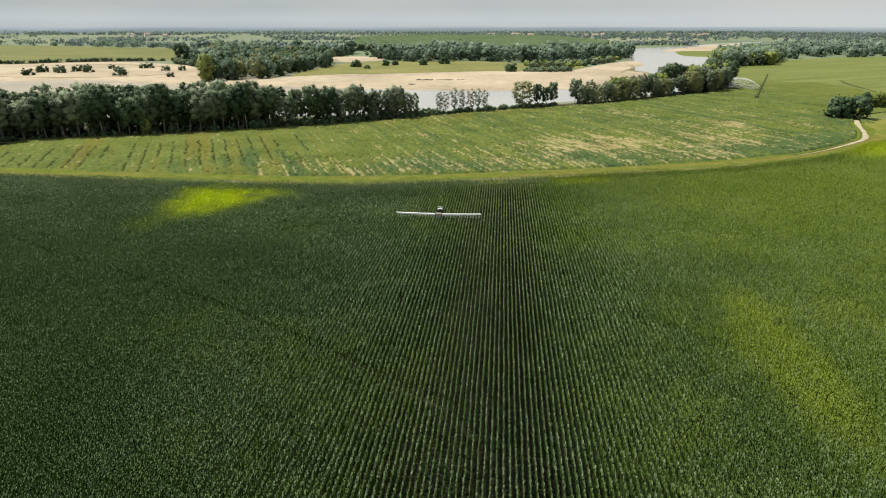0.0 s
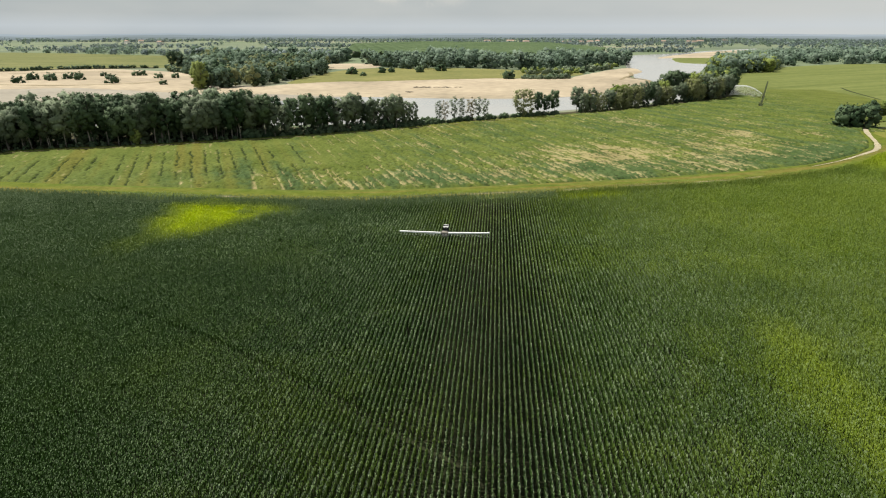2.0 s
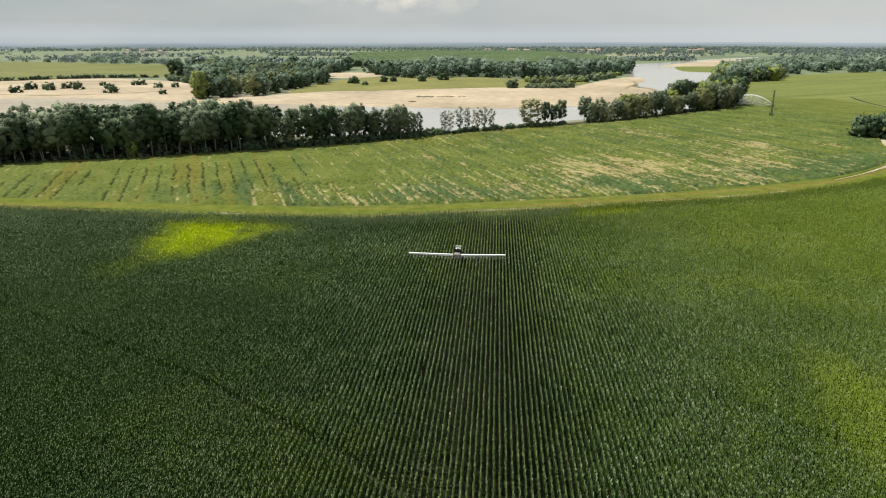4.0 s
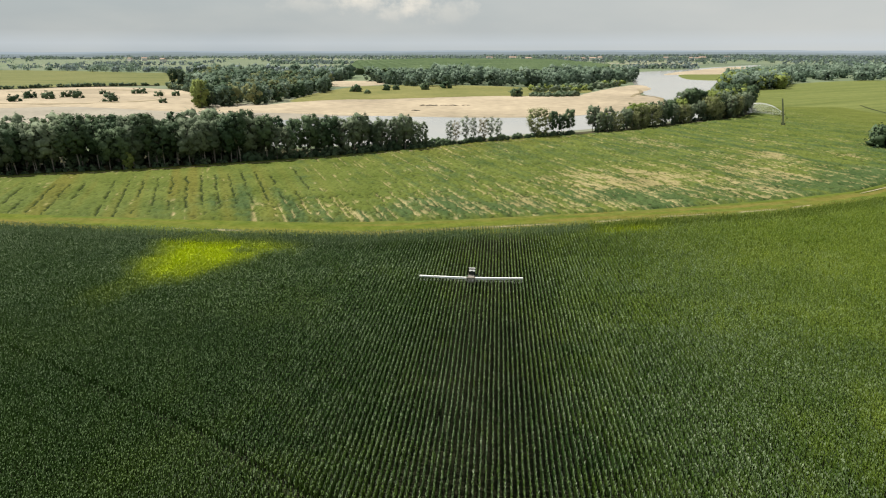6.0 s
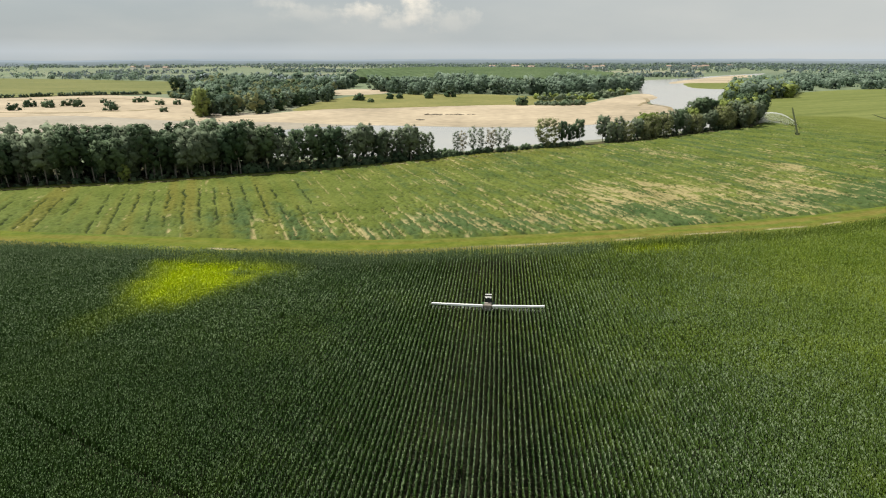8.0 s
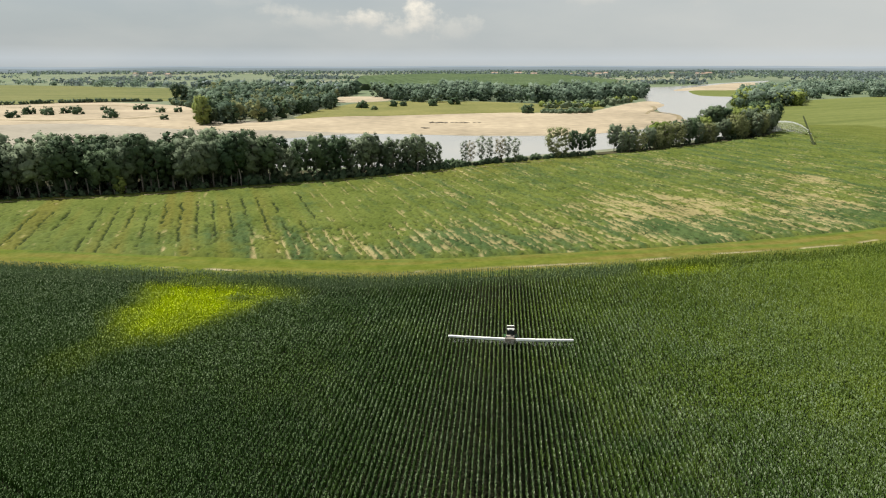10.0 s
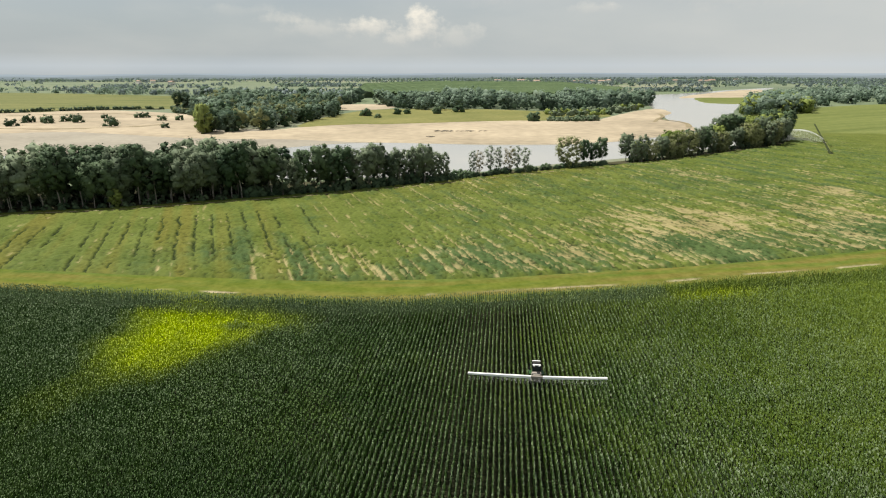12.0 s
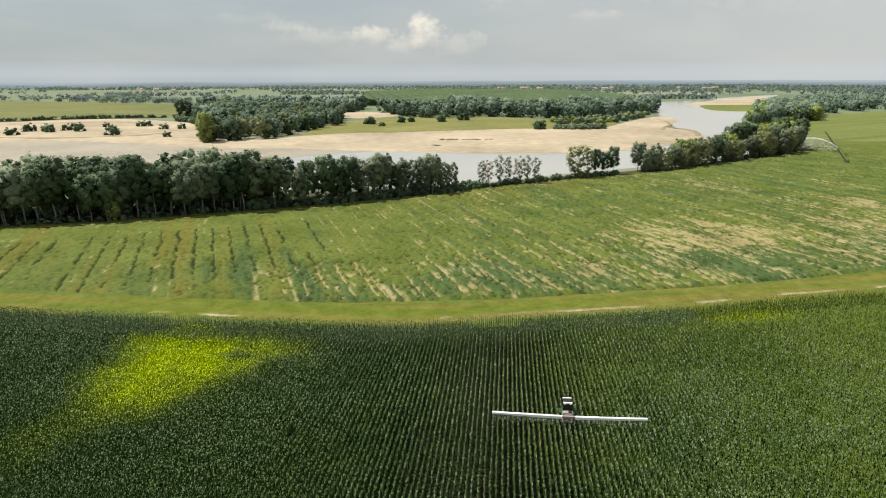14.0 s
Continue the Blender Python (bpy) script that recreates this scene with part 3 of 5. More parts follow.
band_sheet("field_margin", [Vector((x + 2.8, y - 5.2)) for x, y in smooth_loop(BELT_BASE[1:12], 5, False)], 1.0, 0.62, M_DUST, "thin dusty strip along the foot of the trees", "path", 0.8)
sheet("belt_floor", BELT_BASE + [(212, 525), (182, 490), (130, 445), (88, 408), (52, 384), (20, 366), (-8, 347), (-36, 329), (-80, 312), (-118, 306), (-180, 286), (-260, 250), (-330, 215)], 0.07, M_DARK_EARTH, "dark ground under the riverside trees", "ground")

# ---- the corn ----
def blob(x, y, cx, cy, rx, ry, turn=0.0):
    """A soft spot: 1 in the middle, 0 at the rim."""
    c, s = math.cos(turn), math.sin(turn)
    u, v = (x - cx) * c + (y - cy) * s, -(x - cx) * s + (y - cy) * c
    return np.clip(1.5 * (1 - np.sqrt((u / rx) ** 2 + (v / ry) ** 2)), 0, 1)


def lane_gap(x, y, a, b, half):
    ax, ay, bx, by = *a, *b
    t = np.clip(((x - ax) * (bx - ax) + (y - ay) * (by - ay)) / ((bx - ax) ** 2 + (by - ay) ** 2), 0, 1)
    return np.hypot(x - ax - t * (bx - ax), y - ay - t * (by - ay)) < half


def corn_rows():
    """The rows as lines of points: straight ones, and the turning rows that follow the field's far edge."""
    rows = []
    for x0 in np.arange(-170, 235, 0.70):
        end = float(np.interp(x0, edge_x, edge_y)) - 8.4
        rows.append((np.array([x0, x0]), np.array([-45.0, end]), False))
    for k in range(12):
        xs = np.linspace(-175, 235, 420)
        rows.append((xs, np.interp(xs, edge_x, edge_y) - 0.35 - 0.70 * k, True))
    return rows


VIEW = [(-58, -40), (80, -40), (80, 40), (205, 190), (250, 300), (150, 270), (-165, 200), (-165, 158), (-50, 42)]


def walk_row(xs, ys, step):
    d = np.concatenate([[0], np.cumsum(np.hypot(np.diff(xs), np.diff(ys)))])
    t = np.arange(0, d[-1], step)
    x, y = np.interp(t, d, xs), np.interp(t, d, ys)
    ux, uy = np.gradient(x) if len(x) > 1 else np.zeros(1), np.gradient(y) if len(x) > 1 else np.ones(1)
    n = np.hypot(ux, uy) + 1e-9
    return x, y, ux / n, uy / n


WEAK_PATCH = [(-76.3, 152.2), (-71.3, 154.5), (-58, 152), (-55.2, 154.9), (-43.9, 153.2), (-42.6, 150.6), (-47.7, 147.5), (-52, 143), (-55.7, 136.7), (-59.5, 135.5), (-60, 130), (-65.5, 126.6), (-68.5, 121), (-69.5, 112), (-72, 112), (-71.5, 124), (-70.5, 130.5), (-73.6, 137.5), (-73, 144)]


def corn_tone(x, y):
    """Weights of yellowed and of olive leaf at each place."""
    grain = value_noise(x * 0.06, y * 0.06, 8) * 0.6 + value_noise(x * 0.25, y * 0.25, 9) * 0.4
    wx = x + 4.0 * (value_noise(x * 0.15, y * 0.15, 51) - 0.5) + 1.5 * (value_noise(x * 0.6, y * 0.6, 52) - 0.5)
    wy = y + 4.0 * (value_noise(x * 0.15, y * 0.15, 53) - 0.5)
    weak = np.zeros(x.shape)
    zone = (x > -90) & (x < -30) & (y > 100) & (y < 165)
    weak[zone] = soft_inside(wx[zone], wy[zone], WEAK_PATCH, 4.5)
    weak *= np.clip((y - 121) / 19, 0.20, 1) * (1 - 0.8 * blob(x, y, -55, 147.5, 7, 2.4, 0.1)) * np.where(x > -56, 0.58, 1.0)
    edge = np.interp(x, edge_x, edge_y)
    streak = value_noise(x * 0.5, y * 0.16, 57)
    yellow = np.maximum.reduce([weak * (0.7 + 0.8 * streak) * (0.6 + 0.6 * value_noise(x * 0.12, y * 0.35, 75)), blob(x, y, 40, 174.5, 15, 3.6, 0.28) * 0.5 * (0.6 + 0.5 * streak),
                                blob(x, y, 164, 240, 34, 18, 0.8) * 0.5, blob(x, y, -68, 158, 6, 2.0, 0.0) * 0.5, blob(x, y, 58, 69, 8, 30, 0.0) * 0.13 * streak])
    head = np.clip((y - edge + 10) / 3, 0, 1)
    right = np.maximum(blob(x, y, 57, 70, 8, 30, 0.0), 0.2 * blob(x, y, 68, 76, 16, 34, 0.0))
    # olive patches, plus a rise to the right painting the rows' sunlit sides
    olive = np.clip(0.9 * (grain - 0.45), 0, 0.5) * np.clip((x + 60) / 60, 0.25, 1) + 0.50 * np.clip((x - 16) / 60, 0, 1) + 0.50 * np.clip((y - 95) / 80, 0, 1) * np.clip((x + 30) / 60, 0, 1) + 0.35 * head * np.clip((x + 45) / 25, 0, 1) * value_noise(x * 0.2, y * 0.3, 58)
    olive += right * (0.2 + 0.9 * value_noise(x * 0.16, y * 0.10, 66)) * 1.0
    olive = np.maximum(olive, blob(x, y, -62, 140, 26, 20, 0.4) * 0.4 * grain)
    return np.clip(yellow, 0, 1), np.clip(np.maximum(olive, np.clip(weak * 2.2, 0, 0.9)), 0, 1)


def corn_gap(x, y):
    gap = lane_gap(x, y, (-112, 115), (-32, 77.5), 0.29) | lane_gap(x, y, (-32, 77.5), (8, 53.5), 0.28) | lane_gap(x, y, (30, 87), (52, 70), 0.25)
    return gap | (value_noise(x * 0.9, y * 0.35, 3) > 0.97)


def corn_height(x, y):
    return 2.3 + 0.3 * (value_noise(x * 0.12, y * 0.12, 4) - 0.5)


def corn_crop():
    rng = np.random.default_rng(5)
    verts, faces, tones = [], [], []
    count = 0

    def add(v, f, per, yellow, olive, pale, light):
        """Add leaves of per vertices each, every one with the weights of its plant."""
        nonlocal count
        verts.append(v)
        faces.append(f + count)
        t = np.stack([yellow, olive, pale, light], 1)
        tones.append(np.repeat(t, per, 0))
        count += len(v)

    px, py, pfar, pturn = [], [], [], []
    for xs, ys, turning in corn_rows():
        for lo, hi, step, far in ((-99, 30, 0.55, 1), (30, 112, 0.27, 0), (112, 500, 0.42, 1)):
            x, y, ux, uy = walk_row(xs, ys, step)
            ok = inside(x, y, VIEW) & (y >= lo) & (y < hi)
            px.append(x[ok])
            py.append(y[ok])
            pfar.append(np.full(ok.sum(), far))
            pturn.append(np.full(ok.sum(), turning))
    x, y, far, turn = np.concatenate(px), np.concatenate(py), np.concatenate(pfar), np.concatenate(pturn)
    gap = corn_gap(x, y)
    x, y, far, turn = x[~gap], y[~gap], far[~gap], turn[~gap]
    n = x.size
    x = x + rng.normal(0, 0.02, n) + 0.10 * (value_noise(x * 2.0, y * 0.35, 59) - 0.5)
    y = y + rng.uniform(-1, 1, n) * np.where(y < 30, 0.28, 0.09)
    yellow, olive = corn_tone(x, y)
    yellow = np.clip(yellow * rng.uniform(0.9, 1.2, n), 0, 1)
    clump = value_noise(x * 3.1, y * 1.9, 60)
    tall = corn_height(x, y) + rng.normal(0, 0.07, n) + 0.50 * (clump - 0.5) - 0.25 * yellow
    # highlight put into the colour: strongest on high clumps and top blades
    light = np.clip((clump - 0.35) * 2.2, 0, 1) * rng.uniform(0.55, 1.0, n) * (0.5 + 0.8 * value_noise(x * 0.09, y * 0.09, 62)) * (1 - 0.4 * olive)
    # glossy sheen down the middle of the field, painted as paler leaves
    sheen = 0.15 + 0.85 * np.exp(-((x - 4) / np.where(x > 4, 52, 42)) ** 2)
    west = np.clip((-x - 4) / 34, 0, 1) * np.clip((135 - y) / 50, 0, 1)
    light = np.clip(light * (0.55 + 0.75 * sheen) * (1 - 0.7 * west), 0, 1)
    # far rim and turning rows lightened too, as their blades stand backlit
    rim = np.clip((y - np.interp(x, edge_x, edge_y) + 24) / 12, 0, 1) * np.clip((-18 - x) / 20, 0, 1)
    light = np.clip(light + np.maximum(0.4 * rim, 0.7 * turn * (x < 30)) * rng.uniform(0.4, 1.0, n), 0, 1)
    base = np.stack([x, y, np.zeros(n)], 1)
    # two upright blades that make up the leafy body of the plant
    for k in range(2):
        az = np.where(turn, rng.uniform(0, math.pi, n), rng.normal(0, 0.36, n))
        ux, uy = np.sin(az), np.cos(az)
        ux, uy = np.where(turn, uy, ux), np.where(turn, ux, uy)
        half = np.where(far == 0, 0.17, 0.25) * rng.uniform(0.7, 1.2, n) * np.where(turn, 0.6, 1.0)
        low, lean = rng.uniform(0.25, 0.7, n), rng.normal(0, 0.10, (2, n))
        a = np.stack([x - ux * half, y - uy * half, low], 1)
        b = np.stack([x + ux * half, y + uy * half, low + rng.uniform(0.1, 0.6, n)], 1)
        c = np.stack([x + lean[0], y + lean[1], tall * rng.uniform(0.78, 0.98, n)], 1)
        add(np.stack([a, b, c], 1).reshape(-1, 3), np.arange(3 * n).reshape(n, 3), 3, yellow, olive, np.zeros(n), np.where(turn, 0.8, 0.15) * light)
    # arching blades near the top, each springing from the stem and bending over
    for k in range(2):
        az = rng.uniform(0, 2 * math.pi, n)
        out = np.stack([np.cos(az) * (0.42, 0.30)[k] * np.where(np.abs(x) > 18, 0.7, 1.0), np.sin(az) * 1.1, np.zeros(n)], 1)
        out = np.where(turn[:, None], out[:, [1, 0, 2]], out)
        side = np.stack([-out[:, 1], out[:, 0], np.zeros(n)], 1)
        side /= np.linalg.norm(side, axis=1, keepdims=True)
        wide = np.where(far == 0, 0.065, 0.10) * rng.uniform(0.7, 1.3, n)
        reach = rng.uniform(0.28, 0.50, n)
        root = base.copy()
        root[:, 2] = tall * (0.70, 0.84)[k] + rng.uniform(-0.1, 0.1, n)
        lift = rng.uniform(0.08, 0.34, n)
        mid = root + out * (reach * 0.5)[:, None]
        mid[:, 2] += lift
        tip = root + out * reach[:, None]
        tip[:, 2] += lift - rng.uniform(0.05, 0.40, n)
        keep = (k == 1) | (y < 150)
        m = int(keep.sum())
        q = np.arange(m)[:, None] * 4
        f = np.concatenate([q + np.array([[0, 1, 2]]), q + np.array([[1, 3, 2]])])
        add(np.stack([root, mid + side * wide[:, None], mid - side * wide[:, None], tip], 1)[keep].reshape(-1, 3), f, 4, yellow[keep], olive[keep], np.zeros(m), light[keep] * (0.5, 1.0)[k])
    # tassels and the upright top leaves: small pale tufts strung along each row, leaf sheen put into their tone
    ux, uy = np.where(turn, 0.4, 0.0), np.where(turn, 0.9, 1.0)
    half = np.where(far == 0, 0.15, 0.19) * rng.uniform(0.7, 1.25, n)
    flip = rng.random(n) < 0.45
    ux, uy, half = np.where(flip, uy, ux), np.where(flip, -ux, uy), np.where(flip, 0.06, half)
    a, b, top = base.copy(), base.copy(), base.copy()
    a[:, 0] -= ux * half
    a[:, 1] -= uy * half
    b[:, 0] += ux * half + rng.normal(0, 0.05, n)
    b[:, 1] += uy * half
    a[:, 2] = b[:, 2] = tall * np.where(flip, 0.90, 0.98) - 0.05
    top[:, 2] = tall + rng.uniform(0.14, 0.34, n)
    top[:, :2] += rng.normal(0, 0.05, (n, 2))
    pale = rng.uniform(0.15, 1.0, n) * sheen * (1 - yellow) * (1 - 0.4 * olive) * (1 - 0.7 * turn) * (1 - 0.5 * west)
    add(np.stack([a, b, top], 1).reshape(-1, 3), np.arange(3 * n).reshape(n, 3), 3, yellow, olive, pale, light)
    me = cloud_mesh("corn_crop", np.concatenate(verts), np.concatenate(faces), [M_CORN], None, np.concatenate(tones))
    return tagged(new("corn_crop", me), "dense dark green corn in straight rows with yellowed patches", "corn", kind="stuff")


corn_crop()

# ---- the low crop ----
def off_road(x, y):
    """Which of the places keep clear of the farm track."""
    d = np.full(np.shape(x), 1e9)
    for p in road:
        d = np.minimum(d, np.hypot(x - p.x, y - p.y))
    return d > 1.5


def crop_stand(x, y):
    """Height of the low crop and its weights: dark leaf, ochre leaf, dry straw, open soil with painted shade between
    clumps.
    """
    s, r = x * 0.899 + y * 0.438, -x * 0.438 + y * 0.899
    depth = y - np.interp(x, verge_x, verge_y)
    back = np.interp(x, belt_x, belt_y) - y
    streak = value_noise(s * 0.55, r * 0.045, 31)
    fine = value_noise(s * 1.5, r * 0.09, 32)
    ragged = value_noise(x * 0.35, y * 0.35, 33)
    lumps = 0.6 * value_noise(s * 1.15, r * 0.7, 34) + 0.4 * value_noise(x * 1.7 + 7, y * 1.7, 42)
    bare = np.maximum.reduce([blob(s, r, 160, 196, 44, 36) * 0.95, blob(s, r, 154, 196, 24, 28) * (0.75 + 0.6 * value_noise(x * 0.12, y * 0.12, 71)), blob(s, r, 217, 184, 11, 26) * 1.1, blob(s, r, 249, 218, 11, 28) * 1.0,
                              blob(s, r, 206, 193, 10, 28) * 0.95, blob(s, r, 227, 270, 16, 26) * 0.85, blob(s, r, 181, 166, 34, 18) * 0.62, blob(s, r, 232, 200, 34, 44) * 0.62, blob(s, r, 281, 249, 12, 20) * 0.6, blob(x, y, 164, 306, 18, 13, 2.0) * 0.8,
                              blob(x, y, 12, 205, 75, 24, 0.2) * 0.42, blob(x, y, -38, 190, 45, 18, 0.1) * 0.40, blob(x, y, 90, 235, 60, 22, 0.5) * 0.4])
    straw = np.clip((streak * 0.35 + fine * 0.65 + 0.45 * (ragged - 0.5) + 0.3 * (lumps - 0.5) - (0.86 - 0.06 * np.clip((s - 60) / 60, 0, 1) - 0.46 * bare)) * 5.0, 0, 0.88)
    # dry single rows
    line = np.round(s / 1.6)
    thread = np.clip((value_noise(line * 5.3, r * 0.05, 72) + 0.30 * bare + 0.25 * (ragged - 0.5) - 0.72) * 7.0, 0, 1) * np.clip(1.5 - np.abs(s - 1.6 * line) / 0.27, 0, 1) * (s > 46) * (depth > 2)
    straw = np.maximum(straw, 0.85 * thread)
    # worn wheel tracks along the rows
    phase = (s - 1.4 + 0.9 * (value_noise(r * 0.10, s * 0.02, 35) - 0.5) + 0.9 * (value_noise(r * 0.5, s * 0.1, 34) - 0.5)) / 5.0
    lane = np.round(phase)
    off = np.abs(phase - lane) * 5.0
    broken = value_noise(lane * 7.3, r * 0.07, 36)
    on = (s > -75) & (s < 46) & (lane != -6) & (broken > 0.24 + 0.3 * np.clip((s - 28) / 16, 0, 1)) & (r > 208 - 0.22 * np.clip(-s, 0, 60) + 5 * value_noise(lane * 3.1, 0.5 + 0 * r, 37)) & (r < 264)
    groove = on * np.clip(1.9 - off / (0.04 + 0.34 * value_noise(r * 0.45, lane * 3.3, 43)), 0, 1)
    pale = (s > 24) & (s < 135) & (r < 209) & (depth > 3) & (value_noise(lane * 5.7, r * 0.06, 41) > 0.38)
    straw = np.maximum(straw, pale * np.clip(1.7 - off / 0.22, 0, 0.9))
    band = value_noise(s * 0.42, r * 0.035, 39) * 0.6 + value_noise(s * 0.16, r * 0.02, 40) * 0.4
    rough = np.clip((s + 30) / 60, 0.2, 1)
    dark = np.clip(1.5 * np.exp(-((depth - 12) / 16) ** 2) * value_noise(x * 0.05, y * 0.05, 38) * rough + 1.8 * (band - 0.58) * rough + 0.9 * (ragged - 0.55) * rough + np.clip((s - 40) / 240, 0, 0.42) + 0.9 * (lumps - 0.5) * rough, 0, 0.95)
    ochre = np.clip((value_noise(s * 0.30, r * 0.012, 61) - 0.55) * 2.4, 0, 0.8) * np.clip((60 - s) / 60, 0, 1) + 0.75 * np.clip(1 - back / 45, 0, 1) * np.clip(1 - np.abs(x + 5) / 75, 0, 1)
    ochre = np.clip(ochre, 0, 0.75) * (1 - dark) * (1 - groove)
    rows = 0.5 + 0.5 * np.cos(s / 0.78 * 2 * math.pi)
    clumpy = 0.42 + 0.58 * np.clip(1.6 * np.exp(-((depth - 14) / 22) ** 2) + np.clip((s - 40) / 80, 0, 0.7), 0, 1) * rough
    # grooves open down to the soil; hollows between the clumps get shade painted by the same weight
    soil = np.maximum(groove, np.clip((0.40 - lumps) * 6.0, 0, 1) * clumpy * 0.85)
    high = (0.34 + 0.16 * ragged + 1.3 * (lumps - 0.4) * clumpy + 0.07 * rows + 0.12 * dark) * (1 - 0.9 * groove) * (1 - 0.8 * straw)
    rim = np.clip(np.minimum(depth, np.where(x > 200, 9.0, back)) / 1.5, 0, 1)
    # the stand thins into the smoother field beyond
    thin = np.clip(np.maximum((x - 195) / 92, (y - 500) / 58 * (x > 205)), 0, 1)
    return np.maximum(high, 0.03) * rim * (1 - 0.9 * thin), dark * (1 - thin), np.maximum(ochre, 0.25 * thin), straw * (1 - thin), soil * (1 - thin)


def low_crop():
    """The canopy of the low crop: a lumpy sheet along the rows with open grooves, and sprigs standing out of it."""
    rng = np.random.default_rng(11)
    gs, gr = np.arange(-170, 545, 0.42), np.arange(70, 470, 0.60)
    S, R = np.meshgrid(gs, gr)
    X = S * 0.899 - R * 0.438 + rng.uniform(-0.12, 0.12, S.shape)
    Y = S * 0.438 + R * 0.899 + rng.uniform(-0.12, 0.12, S.shape)
    x, y = X.ravel(), Y.ravel()
    ok = (y > np.interp(x, verge_x, verge_y) - 0.4) & (y < np.interp(x, belt_x, belt_y) - 0.6) & (x > -190) & (x < 205)
    ok |= inside(x, y, [(203, 342), (262, 380), (290, 403), (290, 560), (230, 560), (212, 525), (203, 440)])
    for a, b in (((186, 426), (190, 435)), ((190, 435), (232, 535)), ((232, 535), (282, 654)), ((292, 480), (305, 545)), ((305, 545), (316, 582))):
        ok &= ~lane_gap(x, y, a, b, 0.9)
    ok[ok] &= off_road(x[ok], y[ok])
    ok = ok.reshape(S.shape)
    quad = ok[:-1, :-1] & ok[1:, :-1] & ok[:-1, 1:] & ok[1:, 1:]
    idx = np.arange(S.size).reshape(S.shape)
    f = np.stack([idx[:-1, :-1][quad], idx[:-1, 1:][quad], idx[1:, 1:][quad], idx[1:, :-1][quad]], 1)
    used, f = np.unique(f, return_inverse=True)
    f = f.reshape(-1, 4)
    x, y = x[used], y[used]
    high, dark, ochre, straw, soil = crop_stand(x, y)
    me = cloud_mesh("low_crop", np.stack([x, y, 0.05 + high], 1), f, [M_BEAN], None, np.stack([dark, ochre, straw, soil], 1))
    me.polygons.foreach_set("use_smooth", np.ones(len(f), bool))
    tagged(new("low_crop", me), "low patchy green crop with worn tracks and bare streaks", "crop", kind="stuff")
    # sprigs
    pick = rng.random(x.size) < 0.22 * np.clip(dark * 1.5, 0, 1) * (1 - straw) * (soil < 0.3)
    p = np.stack([x, y, high - 0.02], 1)[pick]
    wd, wo = dark[pick], ochre[pick]
    v, f = leaf_quads(p, 0.26, rng, None, 5.0)
    w = np.repeat(np.stack([wd, wo, 0 * wd, 0 * wd], 1), 4, 0)
    return tagged(new("crop_sprigs", cloud_mesh("crop_sprigs", v, f, [M_BEAN_TUFT], None, w)), "loose leafy sprigs standing out of the low crop", "crop", kind="stuff")


low_crop()


def verge_grass():
    """Rough mown grass between corn and crop: an uneven sheet with dry streaks along it and a worn dirt line beside the corn."""
    rng = np.random.default_rng(14)
    xs, ts = np.arange(-205, 184, 0.55), np.linspace(0, 1, 34)
    X, T = np.meshgrid(xs, ts)
    lo, hi = np.interp(X, edge_x, edge_y) - 0.5, np.interp(X, verge_x, verge_y) + 1.0
    Y = lo + (hi - lo) * T + rng.uniform(-0.1, 0.1, X.shape)
    X = X + rng.uniform(-0.15, 0.15, X.shape)
    x, y, t, d = X.ravel(), Y.ravel(), T.ravel(), (Y - lo).ravel()
    lumps = value_noise(x * 0.7, y * 1.1, 81) * 0.6 + value_noise(x * 1.6, y * 1.6, 82) * 0.4
    streak = value_noise(x * 0.05, d * 0.55, 83) * 0.6 + value_noise(x * 0.22, d * 1.1, 84) * 0.4
    green = np.clip(0.6 * (t - 0.35) + 1.6 * (streak - 0.5) + 0.8 * (lumps - 0.5), 0, 0.9)
    dry = np.clip(0.70 - np.abs(t - 0.55) * 1.3 + 2.2 * (value_noise(x * 0.035 + 4, d * 0.4, 85) - 0.58), 0, 0.85) * (1 - green)
    worn = np.maximum.reduce([((x > -84) & (x < -58)) * 1.0, ((x > -22) & (x < 110)) * 0.85])
    dirt = worn * np.clip(1.6 - np.abs(d - 6.0 - 0.6 * value_noise(x * 0.2, 0 * x, 86)) / 0.45, 0, 1) * np.clip(3.0 * (value_noise(x * 0.16, 0 * x + 3, 87) - 0.28), 0, 1)
    high = 0.06 + (0.26 * lumps + 0.08 * green) * np.clip(np.minimum(t, 1 - t) * 8, 0, 1) * (1 - dirt)
    idx = np.arange(X.size).reshape(X.shape)
    f = np.stack([idx[:-1, :-1].ravel(), idx[:-1, 1:].ravel(), idx[1:, 1:].ravel(), idx[1:, :-1].ravel()], 1)
    f = f[off_road(x[f[:, 0]], y[f[:, 0]])]
    me = cloud_mesh("verge_grass", np.stack([x, y, high], 1), f, [M_VERGE], None, np.stack([green, dry, dirt, 0 * dirt], 1))
    me.polygons.foreach_set("use_smooth", np.ones(len(f), bool))
    return tagged(new("verge_grass", me), "rough yellow-green grass verge with dry streaks and a worn dirt line", "grass", kind="stuff")


verge_grass()


